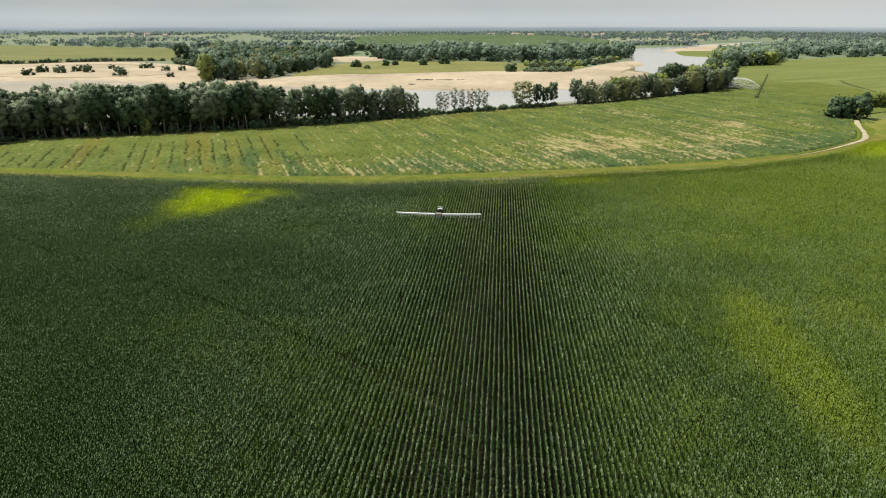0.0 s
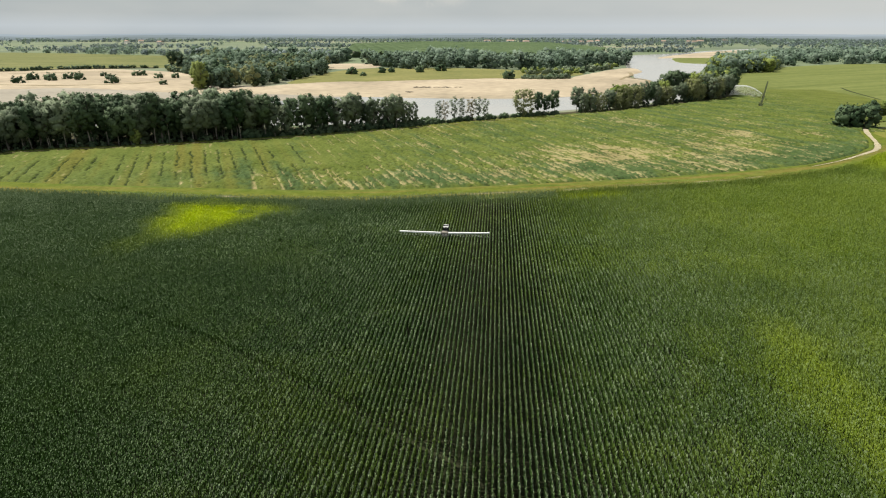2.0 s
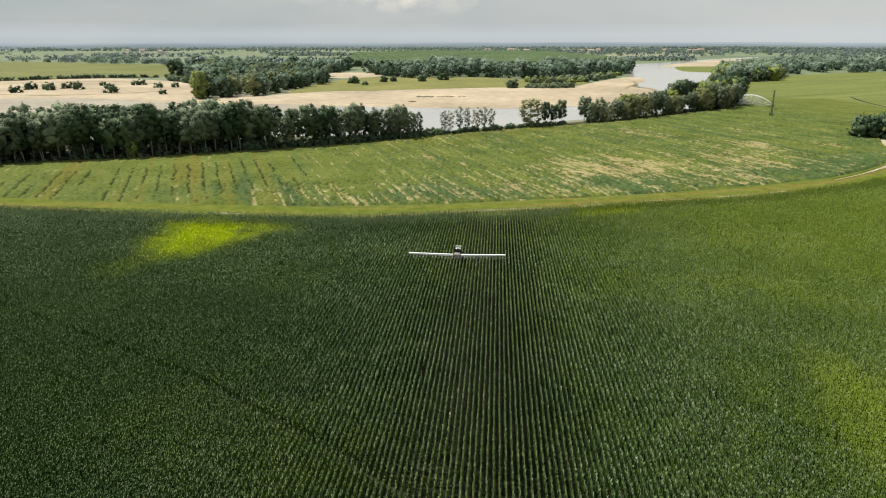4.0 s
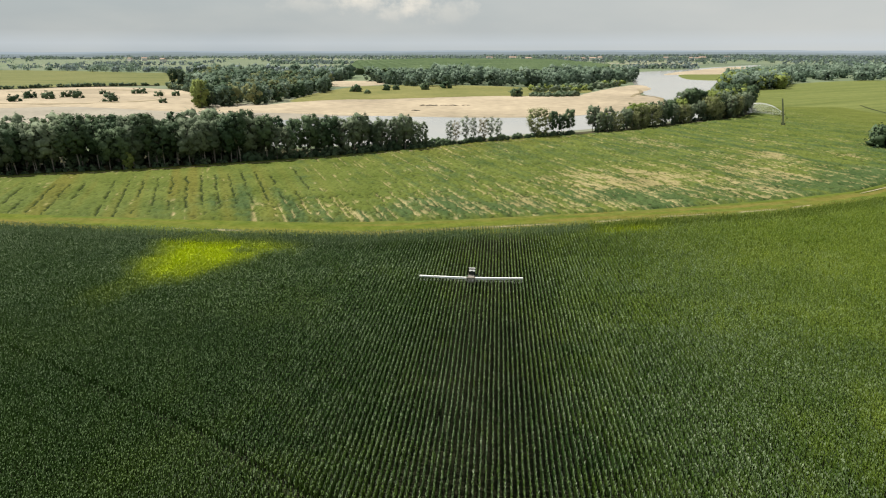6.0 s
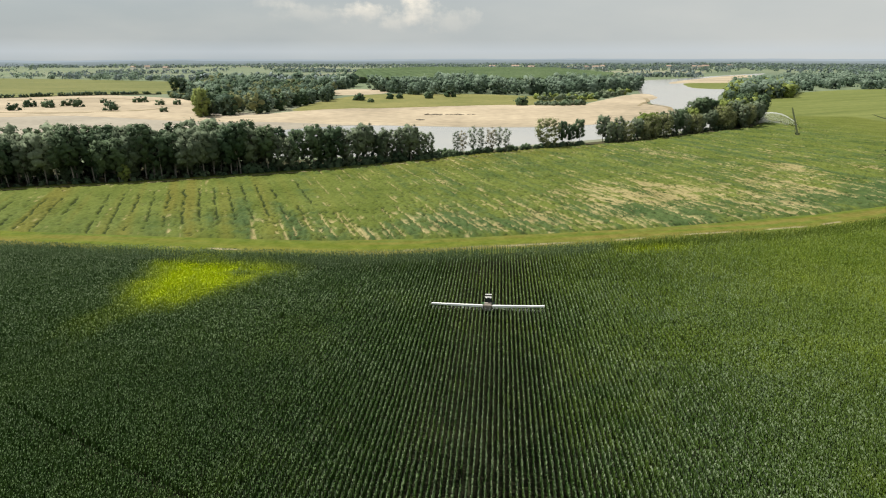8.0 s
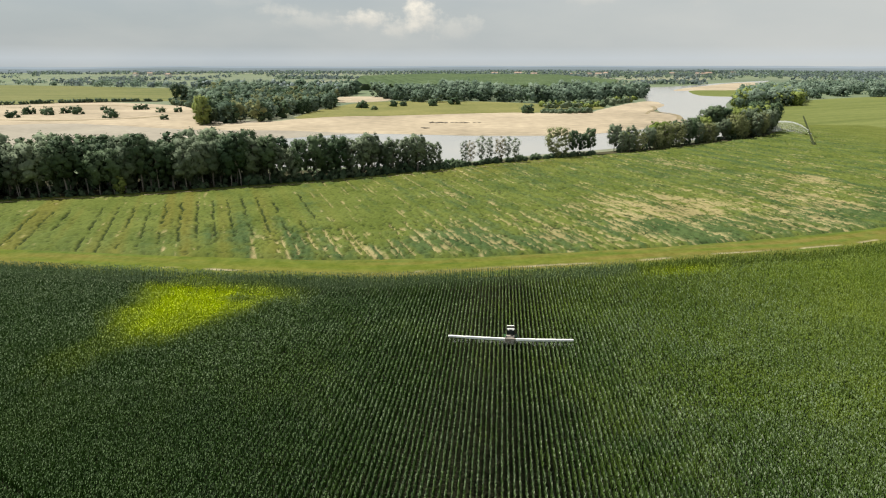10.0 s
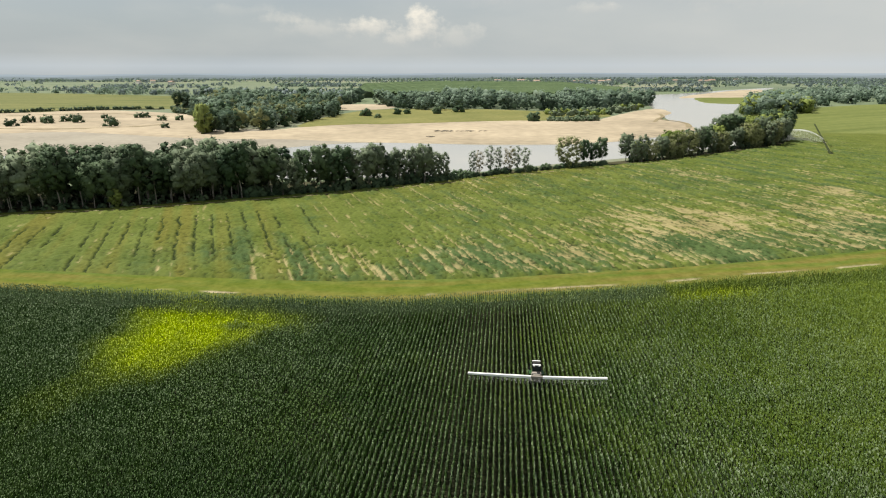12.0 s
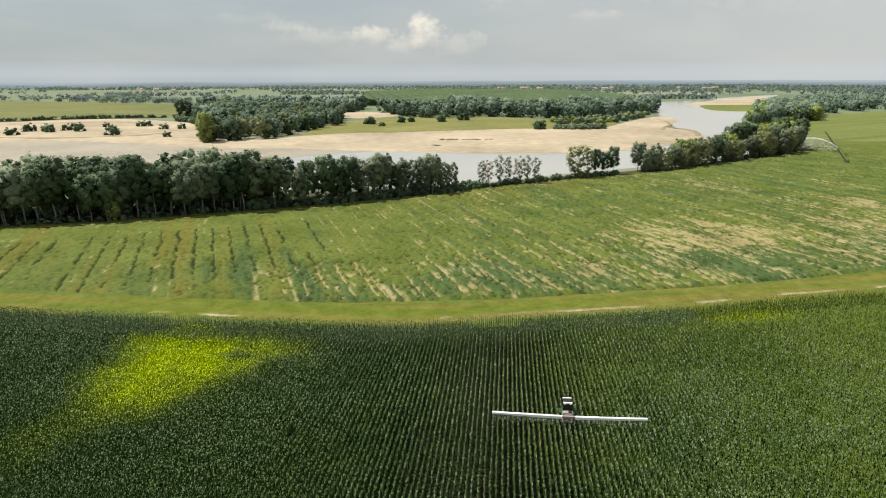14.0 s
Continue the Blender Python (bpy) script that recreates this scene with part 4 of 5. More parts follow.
# ---- trees ----
def tree(name, seed, leaf, height, spread, low, clumps, per, size, label, droop=0.0, trunks=1, radius=0.22, puff=0.30, core=0.74):
    rng = np.random.default_rng(seed)
    root = empty(name, label, "tree")
    bm = bmesh.new()
    for k in range(trunks):
        off = Vector((rng.uniform(-0.5, 0.5), rng.uniform(-0.5, 0.5), 0)) * (trunks > 1)
        lean = Vector((rng.uniform(-0.06, 0.06), rng.uniform(-0.06, 0.06), 1))
        pts = [off + Vector((lean.x * h + rng.normal(0, 0.1), lean.y * h + rng.normal(0, 0.1), h)) for h in np.linspace(0, height * 0.86, 6)]
        tube(bm, pts, [radius * (1 - 0.15 * i) for i in range(6)], 5)
        for _ in range(4):
            i = int(rng.integers(2, 5))
            a = rng.uniform(0, 2 * math.pi)
            tip = pts[i] + Vector((math.cos(a) * spread * 0.7, math.sin(a) * spread * 0.7, height * rng.uniform(0.12, 0.25)))
            tube(bm, [pts[i], pts[i].lerp(tip, 0.5) + Vector((0, 0, -0.2)), tip], [radius * 0.45, radius * 0.3, radius * 0.1], 4)
    part("trunk", bm, M_BARK, root, "grey-brown bark trunk with limbs")
    p, o, bunch = crown_points(rng, height, spread, low, clumps, per, droop, puff)
    crown = new("crown", leafy("crown", p, o, bunch, size, rng, [leaf], core))
    crown.parent = root
    return root


def grove(kinds, places, rng, lo=0.8, hi=1.2):
    """Copies of the tree kinds at the places; the first ones are the kinds themselves."""
    for x, y in places:
        kind = kinds[int(rng.integers(len(kinds)))]
        s = rng.uniform(lo, hi)
        copy_thing(kind, pose(x, y, 0, 0, 0, rng.uniform(0, 360)) @ Matrix.Diagonal((s * rng.uniform(0.9, 1.1), s * rng.uniform(0.9, 1.1), s, 1)))


def along(line, step, rng, offset=0.0, jitter=1.5):
    """Places at even steps along a plan line, moved to its left by offset."""
    pts, out, left = [Vector(p) for p in line], [], 0.0
    for a, b in zip(pts, pts[1:]):
        d = b - a
        n = Vector((-d.y, d.x)).normalized()
        while left < d.length:
            q = a + d * (left / d.length) + n * offset
            out.append((q.x + rng.uniform(-jitter, jitter), q.y + rng.uniform(-jitter, jitter)))
            left += step
        left -= d.length
    return out


WILLOW = tree("willow_tree", 1, M_LEAF_WILLOW, 20.5, 5.6, 6.0, 50, 34, 0.32, "tall silvery-green willow on the river bank", 0.5, 2)
WILLOW_B = tree("willow_tree", 2, M_LEAF_WILLOW, 18.5, 6.2, 4.5, 54, 34, 0.32, "broad silvery-green willow on the river bank", 0.5, 2)
POPLAR = tree("poplar_tree", 3, M_LEAF_POPLAR, 20.8, 5.0, 7.0, 48, 34, 0.32, "tall dark green poplar on the river bank", 0.1, 1, 0.28)
POPLAR_B = tree("poplar_tree", 4, M_LEAF_POPLAR, 19.5, 5.6, 5.0, 50, 34, 0.32, "dark green broadleaf tree on the river bank", 0.2, 1, 0.25)
LOCUST = tree("locust_tree", 5, M_LEAF_BRIGHT, 17.5, 6.4, -1.0, 54, 34, 0.32, "rounded bright green tree beside the field", 0.1, 2)
ASH = tree("ash_tree", 15, M_LEAF_ASH, 16.5, 8.6, -1.0, 80, 26, 0.32, "open rounded grey-green tree showing the river behind", 0.1, 2, 0.16, 0.20, 0.50)
THIN = tree("thin_tree", 6, M_LEAF_DRY, 13.0, 3.3, 1.0, 20, 30, 0.30, "sparse greyish tree letting the river show through", 0.2, 2, 0.09, 0.34, 0.45)
THIN_B = tree("thin_tree", 7, M_LEAF_WILLOW, 14.0, 2.8, 1.0, 20, 30, 0.30, "slender open tree on the river bank", 0.2, 2, 0.09, 0.36, 0.45)
OPEN = tree("willow_tree", 16, M_LEAF_WILLOW, 18.0, 5.2, 1.0, 44, 30, 0.32, "open willow showing bright water between its limbs", 0.4, 3, 0.16, 0.27, 0.72)
GOLD = tree("poplar_tree", 17, M_LEAF_GOLD, 20.0, 6.4, -1.0, 52, 26, 0.42, "tall yellow-green poplar at the tip of the island", 0.1, 2, 0.25)
BACK = tree("poplar_tree", 9, M_LEAF_POPLAR, 20.0, 5.2, 4.0, 40, 8, 0.60, "dark green broadleaf tree deep in the riverside belt", 0.2, 1, 0.2, 0.36)
BACK_B = tree("willow_tree", 10, M_LEAF_WILLOW, 20.0, 5.6, 4.0, 40, 8, 0.60, "silvery-green willow deep in the riverside belt", 0.4, 1, 0.2, 0.36)
SHRUB = tree("shrub", 8, M_LEAF_POPLAR, 3.4, 2.4, -0.8, 14, 10, 0.30, "low dark green shrub", 0.1, 1, 0.08, 0.42, 0.85)
THICKET = tree("thicket", 13, M_LEAF_POPLAR, 8.5, 4.2, -2.0, 22, 12, 0.42, "dark green undergrowth beneath the riverside trees", 0.1, 1, 0.1, 0.38)
BUSH = tree("bush", 12, M_LEAF_POPLAR, 5.5, 4.2, -2.0, 18, 12, 0.42, "rounded olive-green bush on the sand bank", 0.1, 1, 0.08, 0.42)
for ob, place in ((WILLOW, (-140, 262)), (WILLOW_B, (-158, 258)), (POPLAR, (-122, 276)), (POPLAR_B, (-110, 275)), (ASH, (27, 362)), (LOCUST, (168, 478)), (THIN, (-3, 341)), (THIN_B, (-12, 337)), (SHRUB, (6, 347)), (BACK, (-150, 272)), (BACK_B, (-128, 284)), (BUSH, (-300, 560)), (THICKET, (-130, 272)), (OPEN, (-100, 282)), (GOLD, (-249, 524))):
    ob.matrix_basis = pose(*place, 0)
    ob["category"] = {SHRUB: "shrub", BUSH: "bush", THICKET: "undergrowth"}.get(ob, "tree")
    ob["group"] = {SHRUB: "shrubs", BUSH: "bushes on the sand", THICKET: "undergrowth"}.get(ob, "riverside trees")

rng = np.random.default_rng(21)


def belt_height(x):
    return float(np.interp(x, [-200, -110, -70, -40], [1.06, 1.02, 0.92, 0.82]))


BELT_LEFT = [p for p in BELT_BASE if p[0] < -35] + [(-32, 315), (-20, 325)]
for off, step, kinds, thin, end in ((3, 5.2, [WILLOW, WILLOW_B, POPLAR, POPLAR_B], [OPEN, POPLAR_B, OPEN, WILLOW], -32), (10, 6.2, [WILLOW, WILLOW_B, POPLAR, WILLOW], [OPEN], -37),
                                    (18, 7.0, [BACK, BACK_B], [OPEN], -112), (26, 8.5, [BACK_B, BACK], [OPEN], -120)):
    for x, y in along(BELT_LEFT, step, rng, off):
        if -225 < x < end:
            grove(thin if x > -95 else kinds, [(x, y)], rng, 0.82 * belt_height(x), 1.08 * belt_height(x))
grove([SHRUB], [q for q in along(BELT_LEFT, 4.0, rng, 0.5, 1.0) if q[0] > -225], rng, 0.4, 0.9)
grove([SHRUB], [q for q in along(BELT_LEFT, 2.6, rng, 3.5, 1.5) if q[0] > -105], rng, 0.8, 1.5)
for off, step in ((12.0, 4.6), (17.0, 6.0)):
    grove([THICKET], [q for q in along(BELT_LEFT, step, rng, off, 1.5) if -225 < q[0] < -105], rng, 0.8, 1.2)
grove([SHRUB], along([(-36, 313), (-8, 335), (20, 354), (49, 371)], 2.6, rng, 2.0, 1.2), rng, 0.55, 1.05)
grove([THIN, THIN_B], [(-20, 331), (-17, 337), (-8, 341), (1, 347), (5, 342)], rng, 0.8, 1.05)
grove([POPLAR_B], [(36, 368), (41, 371), (46, 375)], rng, 0.62, 0.78)
belt_rng = np.random.default_rng(77)
BELT_RIGHT = [(64, 381), (83, 394), (124, 429), (174, 471), (204, 520)]
grove([THICKET], along(BELT_RIGHT, 6.5, belt_rng, 3.5, 1.5), belt_rng, 0.25, 0.55)
for off, step, kinds in ((3, 7.5, [POPLAR_B, OPEN, WILLOW_B, OPEN, ASH]), (9, 9.0, [WILLOW_B, OPEN, POPLAR_B, LOCUST])):
    for x, y in along(BELT_RIGHT, step, belt_rng, off, 2.5):
        if belt_rng.random() < 0.82 + 0.001 * x:
            grove(kinds, [(x, y)], belt_rng, 0.40 + 0.0016 * x, 0.78 + 0.0016 * x)
grove([LOCUST, BACK_B], [q for q in along(BELT_RIGHT, 11.0, belt_rng, 15.0, 2.5) if q[0] > 120], belt_rng, 0.65, 1.05)
grove([LOCUST, LOCUST, POPLAR_B], along([(140, 452), (170, 485), (200, 524), (208, 570)], 9.0, rng, 5.0, 3), rng, 0.9, 1.15)
grove([THICKET], [(192, 335), (196, 333), (201, 332), (199, 337), (205, 336), (195, 339)], rng, 1.15, 1.5)
grove([THICKET], [(228, 378), (234, 384), (243, 389), (252, 395), (262, 401), (274, 409)], rng, 0.7, 1.0)
grove([BACK, LOCUST], [(232, 382), (240, 384), (248, 390), (258, 396), (236, 390), (268, 404), (280, 412)], rng, 0.40, 0.58)
for x, y in ((-450, 566), (-465, 606), (-438, 597), (-446, 607), (-437, 620), (-435, 632), (-425, 664), (-392, 623), (-394, 674), (-388, 677), (-348, 639), (-332, 645), (-358, 572), (-417, 610)):
    grove([BUSH], [(x, y)], rng, 1.0, 1.6)
grove([GOLD], [(-242, 515)], rng, 1.2, 1.25)
grove([POPLAR_B], [(-237, 524), (-230, 533)], rng, 0.7, 0.9)
grove([LOCUST], [(-146, 251)], rng, 0.42, 0.46)
grove([POPLAR], [(-398, 765), (-392, 772)], rng, 1.1, 1.3)
for x, y in ((-157, 718), (-138, 690), (-127, 746), (-117, 756), (-60, 788), (-83, 760), (23, 662)):
    grove([SHRUB], [(x, y)], rng, 1.2, 3.0)


# ---- distant woods ----
def woods(name, places, height, spread, clumps, per, size, mats, label, seed, core=0.0):
    """Many crowns in one mesh."""
    rng = np.random.default_rng(seed)
    ps, os, bs, ix, bx = [], [], [], [], []
    for x, y in places:
        s = rng.uniform(0.75, 1.2) * (0.7 + 0.6 * float(value_noise(np.array([x * 0.02]), np.array([y * 0.012]), 63)[0]))
        p, o, b = crown_points(rng, height * s, spread * s, 0.4, clumps, per, 0.0, 0.40)
        b[:, :2] += (x, y)
        leaf = int(rng.integers(len(mats)))
        ps.append(p + np.array([x, y, 0]))
        os.append(o)
        bs.append(b)
        ix.append(np.full(len(p), leaf))
        bx.append(np.full(len(b), leaf))
    me = leafy(name, np.concatenate(ps), np.concatenate(os), np.concatenate(bs), size, rng, mats, core, np.concatenate(ix), np.concatenate(bx))
    return tagged(new(name, me), label, "woods", kind="stuff")


MIXED = [M_LEAF_HAZE_BLUE, M_LEAF_HAZE_BLUE, M_LEAF_POPLAR, M_LEAF_HAZE_BLUE, M_LEAF_HAZE_GREY, M_LEAF_POPLAR, M_LEAF_ASH, M_LEAF_POPLAR]
HAZY = [M_LEAF_HAZE_GREY, M_LEAF_HAZE_GREY, M_LEAF_HAZE_GREY, M_LEAF_HAZE_BLUE, M_LEAF_HAZE_BLUE, M_WOOD_HAZE]
WOOD_ISLAND = [(-252, 522), (-204, 540), (-197, 590), (-184, 726), (-235, 885), (-420, 920), (-390, 770), (-300, 640), (-272, 570)]
woods("riverside_woods", scatter(WOOD_ISLAND, 12, rng), 18, 7, 14, 11, 0.85, MIXED, "dense mixed dark green woods on the island", 31, 0.74)
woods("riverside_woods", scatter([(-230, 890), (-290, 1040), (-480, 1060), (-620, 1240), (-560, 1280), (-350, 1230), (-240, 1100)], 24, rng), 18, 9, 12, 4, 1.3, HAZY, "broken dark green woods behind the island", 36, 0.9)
woods("riverside_woods", scatter([(-158, 870), (-94, 815), (-42, 862), (29, 842), (99, 805), (180, 930), (215, 1010), (235, 1120), (150, 1040), (-40, 1010), (-170, 1010), (-200, 960)], 16, rng), 19, 8, 13, 9, 1.0, [M_LEAF_HAZE_GREY, M_LEAF_HAZE_GREY, M_LEAF_HAZE_BLUE, M_LEAF_HAZE_BLUE, M_LEAF_HAZE_BLUE], "dense mixed dark green woods behind the meadow", 32, 0.72)
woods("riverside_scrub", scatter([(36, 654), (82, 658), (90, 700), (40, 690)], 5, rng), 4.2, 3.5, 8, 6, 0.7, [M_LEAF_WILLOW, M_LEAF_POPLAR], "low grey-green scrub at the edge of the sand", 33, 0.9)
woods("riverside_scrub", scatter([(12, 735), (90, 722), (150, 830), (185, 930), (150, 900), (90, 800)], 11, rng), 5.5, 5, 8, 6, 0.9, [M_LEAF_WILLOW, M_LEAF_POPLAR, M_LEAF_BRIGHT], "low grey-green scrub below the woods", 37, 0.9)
woods("riverside_woods", scatter([(250, 745), (312, 790), (345, 806), (395, 905), (440, 1010), (420, 1080), (320, 920)], 11, rng), 17, 8, 13, 9, 1.0, [M_LEAF_HAZE_GREY, M_LEAF_HAZE_GREY, M_LEAF_HAZE_BLUE, M_LEAF_HAZE_BLUE, M_LEAF_BRIGHT], "rounded green trees along the far river bank", 34, 0.72)
woods("field_edge_woods", scatter([(400, 925), (534, 1022), (800, 1060), (1500, 1120), (1500, 1500), (620, 1500), (460, 1150)], 30, rng), 15.5, 11, 10, 8, 1.8, [M_LEAF_HAZE_GREY, M_LEAF_HAZE_BLUE, M_LEAF_HAZE_GREY], "long belt of woods beyond the far field", 35, 0.6)
woods("riverside_scrub", scatter([(-446, 838), (-400, 760), (-354, 708), (-310, 650), (-290, 660), (-340, 750), (-420, 850)], 9, rng), 6, 5, 8, 6, 0.9, MIXED, "low scrub between the island woods and the sand", 39, 0.9)
woods("bank_scrub", along([(-700, 741), (-600, 737), (-565, 776), (-510, 812), (-455, 828)], 5.0, rng, 0.0, 3.0), 5.0, 4.2, 6, 6, 0.8, [M_LEAF_HAZE_BLUE, M_LEAF_POPLAR], "dark low scrub along the cut river bank", 46, 0.9)
PLANTATION = [(-280, 1190), (60, 1130), (210, 1260), (260, 1500), (188, 2250), (-259, 2400), (-450, 2000)]


def plantation():
    """Close-set young poplars seen from afar: a level canopy in faint rows, falling to the ground at its rim."""
    rng = np.random.default_rng(38)
    gx, gy = np.arange(-460, 275, 5.0), np.arange(1120, 2410, 7.0)
    X, Y = np.meshgrid(gx, gy)
    X, Y = X + rng.uniform(-1.5, 1.5, X.shape), Y + rng.uniform(-2, 2, Y.shape)
    x, y = X.ravel(), Y.ravel()
    ok = inside(x, y, PLANTATION)
    deep = soft_inside(x, y, PLANTATION, 9.0)
    high = np.clip(deep * 1.6, 0, 1) * (11.0 + 2.0 * value_noise(x * 0.02, y * 0.008, 91)) + rng.uniform(-1.3, 1.3, x.size) * ok
    high *= 1 - 0.5 * (np.abs((x + 0.25 * y) / 26.0 % 1 - 0.5) > 0.42)
    idx = np.arange(x.size).reshape(X.shape)
    use = ok.reshape(X.shape)
    use = use[:-1, :-1] & use[1:, :-1] & use[:-1, 1:] & use[1:, 1:]
    f = np.stack([idx[:-1, :-1][use], idx[:-1, 1:][use], idx[1:, 1:][use], idx[1:, :-1][use]], 1)
    used, f = np.unique(f, return_inverse=True)
    me = cloud_mesh("poplar_plantation", np.stack([x, y, np.maximum(high, 0.1)], 1)[used], f.reshape(-1, 4), [M_LEAF_PLANTED])
    me.polygons.foreach_set("use_smooth", np.ones(len(me.polygons), bool))
    tagged(new("poplar_plantation", me), "even green poplar plantation on the plain", "woods", kind="stuff")


plantation()


def plain_woods():
    rng = np.random.default_rng(41)
    spots = []
    for _ in range(90):
        y = 1150 + 2900 * rng.random() ** 1.2
        x = rng.uniform(-1.05, 1.15) * y
        ang = rng.normal(0.02, 0.14) if rng.random() < 0.8 else rng.normal(1.2, 0.2)
        length = rng.uniform(120, 700)
        thick = rng.choice([1, 1, 2, 3, 5])
        for t in np.arange(0, length, 17 + y * 0.004):
            if value_noise(np.array([x * 0.01 + t * 0.012]), np.array([y * 0.01]), 64)[0] < 0.46:
                continue
            for k in range(thick):
                spots.append((x + math.cos(ang) * t + rng.normal(0, 5), y + math.sin(ang) * t + k * 16 + rng.normal(0, 5)))
    for _ in range(46):
        y = rng.uniform(2100, 4150)
        x = rng.uniform(-0.95, 0.95) * y
        ang = rng.normal(0.0, 0.05)
        for t in np.arange(0, rng.uniform(400, 1500), 24):
            if value_noise(np.array([x * 0.01 + t * 0.008]), np.array([y * 0.01]), 65)[0] > 0.34:
                spots.append((x + math.cos(ang) * t + rng.normal(0, 6), y + math.sin(ang) * t + rng.normal(0, 6)))
    water = [(p[0], p[1]) for p in NEAR_BANK + FAR_BANK]
    clear = [[(-1700, 700), (-420, 700), (-520, 1250), (-1060, 1395), (-1700, 1430)], [(150, 400), (420, 400), (950, 1000), (300, 1000)], PLANTATION, [(330, 1000), (450, 1000), (900, 2000), (660, 2000)], [(-560, 1250), (-300, 1250), (-420, 1900), (-800, 1900)]]
    a = np.array(spots)
    bad = inside(a[:, 0], a[:, 1], water)
    for c in clear:
        bad |= inside(a[:, 0], a[:, 1], c)
    return [tuple(q) for q in a[~bad]]


woods("plain_woods", plain_woods(), 12, 11, 4, 6, 3.4, [M_WOOD_HAZE, M_WOOD_HAZE, M_LEAF_HAZE_GREY], "scattered hedgerows and woods on the far plain", 42)
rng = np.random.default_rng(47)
woods("village_trees", scatter([(-100, 2200), (1250, 2150), (1900, 3700), (-300, 3700)], 85, rng, 1.0), 11, 12, 4, 6, 3.4, [M_WOOD_HAZE, M_LEAF_HAZE_GREY], "hazy trees scattered between the far houses", 48)
rng = np.random.default_rng(43)


def far_ridge(radius, top, swing, tone, label):
    """A line of hazy distance round the horizon; the haze is put into an even glow."""
    bm = bmesh.new()
    ring = [(radius * math.sin(a), radius * math.cos(a)) for a in np.linspace(-1.3, 1.3, 160)]
    pairs = [(bm.verts.new((x, y, 0)), bm.verts.new((x, y, top + swing * (noise.noise(Vector((x * 0.0016, y * 0.0016, 0))) + 0.5 * noise.noise(Vector((x * 0.009, y * 0.009, 2))))))) for x, y in ring]
    for (a, b), (c, d) in zip(pairs, pairs[1:]):
        bm.faces.new((a, c, d, b))
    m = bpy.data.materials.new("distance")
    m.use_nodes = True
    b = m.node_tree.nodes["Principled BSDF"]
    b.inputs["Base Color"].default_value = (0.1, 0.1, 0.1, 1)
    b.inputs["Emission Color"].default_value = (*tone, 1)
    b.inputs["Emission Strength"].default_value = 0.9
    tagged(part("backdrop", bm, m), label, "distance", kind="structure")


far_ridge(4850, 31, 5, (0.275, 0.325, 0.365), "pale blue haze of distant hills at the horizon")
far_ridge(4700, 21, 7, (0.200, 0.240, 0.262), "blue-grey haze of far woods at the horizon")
far_ridge(4300, 13, 7, (0.160, 0.195, 0.205), "glowing blue-green haze line of distant woods")
woods("left_woods", scatter([(-1250, 1430), (-1050, 1400), (-830, 1300), (-579, 1190), (-480, 1200), (-640, 1340), (-1000, 1480)], 33, rng, 0.9), 13, 12, 6, 12, 2.4, [M_WOOD_HAZE, M_LEAF_HAZE_GREY], "hedges and trees behind the field across the river", 45)


# ---- tractor and sprayer ----
def wheel(parent, x, y, r, w):
    bm = bmesh.new()
    m = Matrix.Translation((x, y, r)) @ Matrix.Rotation(math.pi / 2, 4, "Y")
    bmesh.ops.create_cone(bm, cap_ends=True, segments=24, radius1=r, radius2=r, depth=w, matrix=m)
    bmesh.ops.bevel(bm, geom=[e for e in bm.edges if len(e.link_faces) == 2 and e.calc_face_angle() > 1], offset=0.06, segments=2, affect="EDGES")
    for k in range(20):
        a = 2 * math.pi * k / 20
        box(bm, 0, 0, 0, 0.05, 0.08, w * 0.9, 0, m @ Matrix.Rotation(a, 4, "Z") @ Matrix.Translation((r, 0, 0)))
    tyre = part("tyre", bm, M_BLACK, parent, "black ribbed rubber tyre")
    bm = bmesh.new()
    bmesh.ops.create_cone(bm, cap_ends=True, segments=20, radius1=r * 0.55, radius2=r * 0.45, depth=w + 0.03, matrix=m)
    part("rim", bm, M_WHITE, tyre, "pale steel rim")


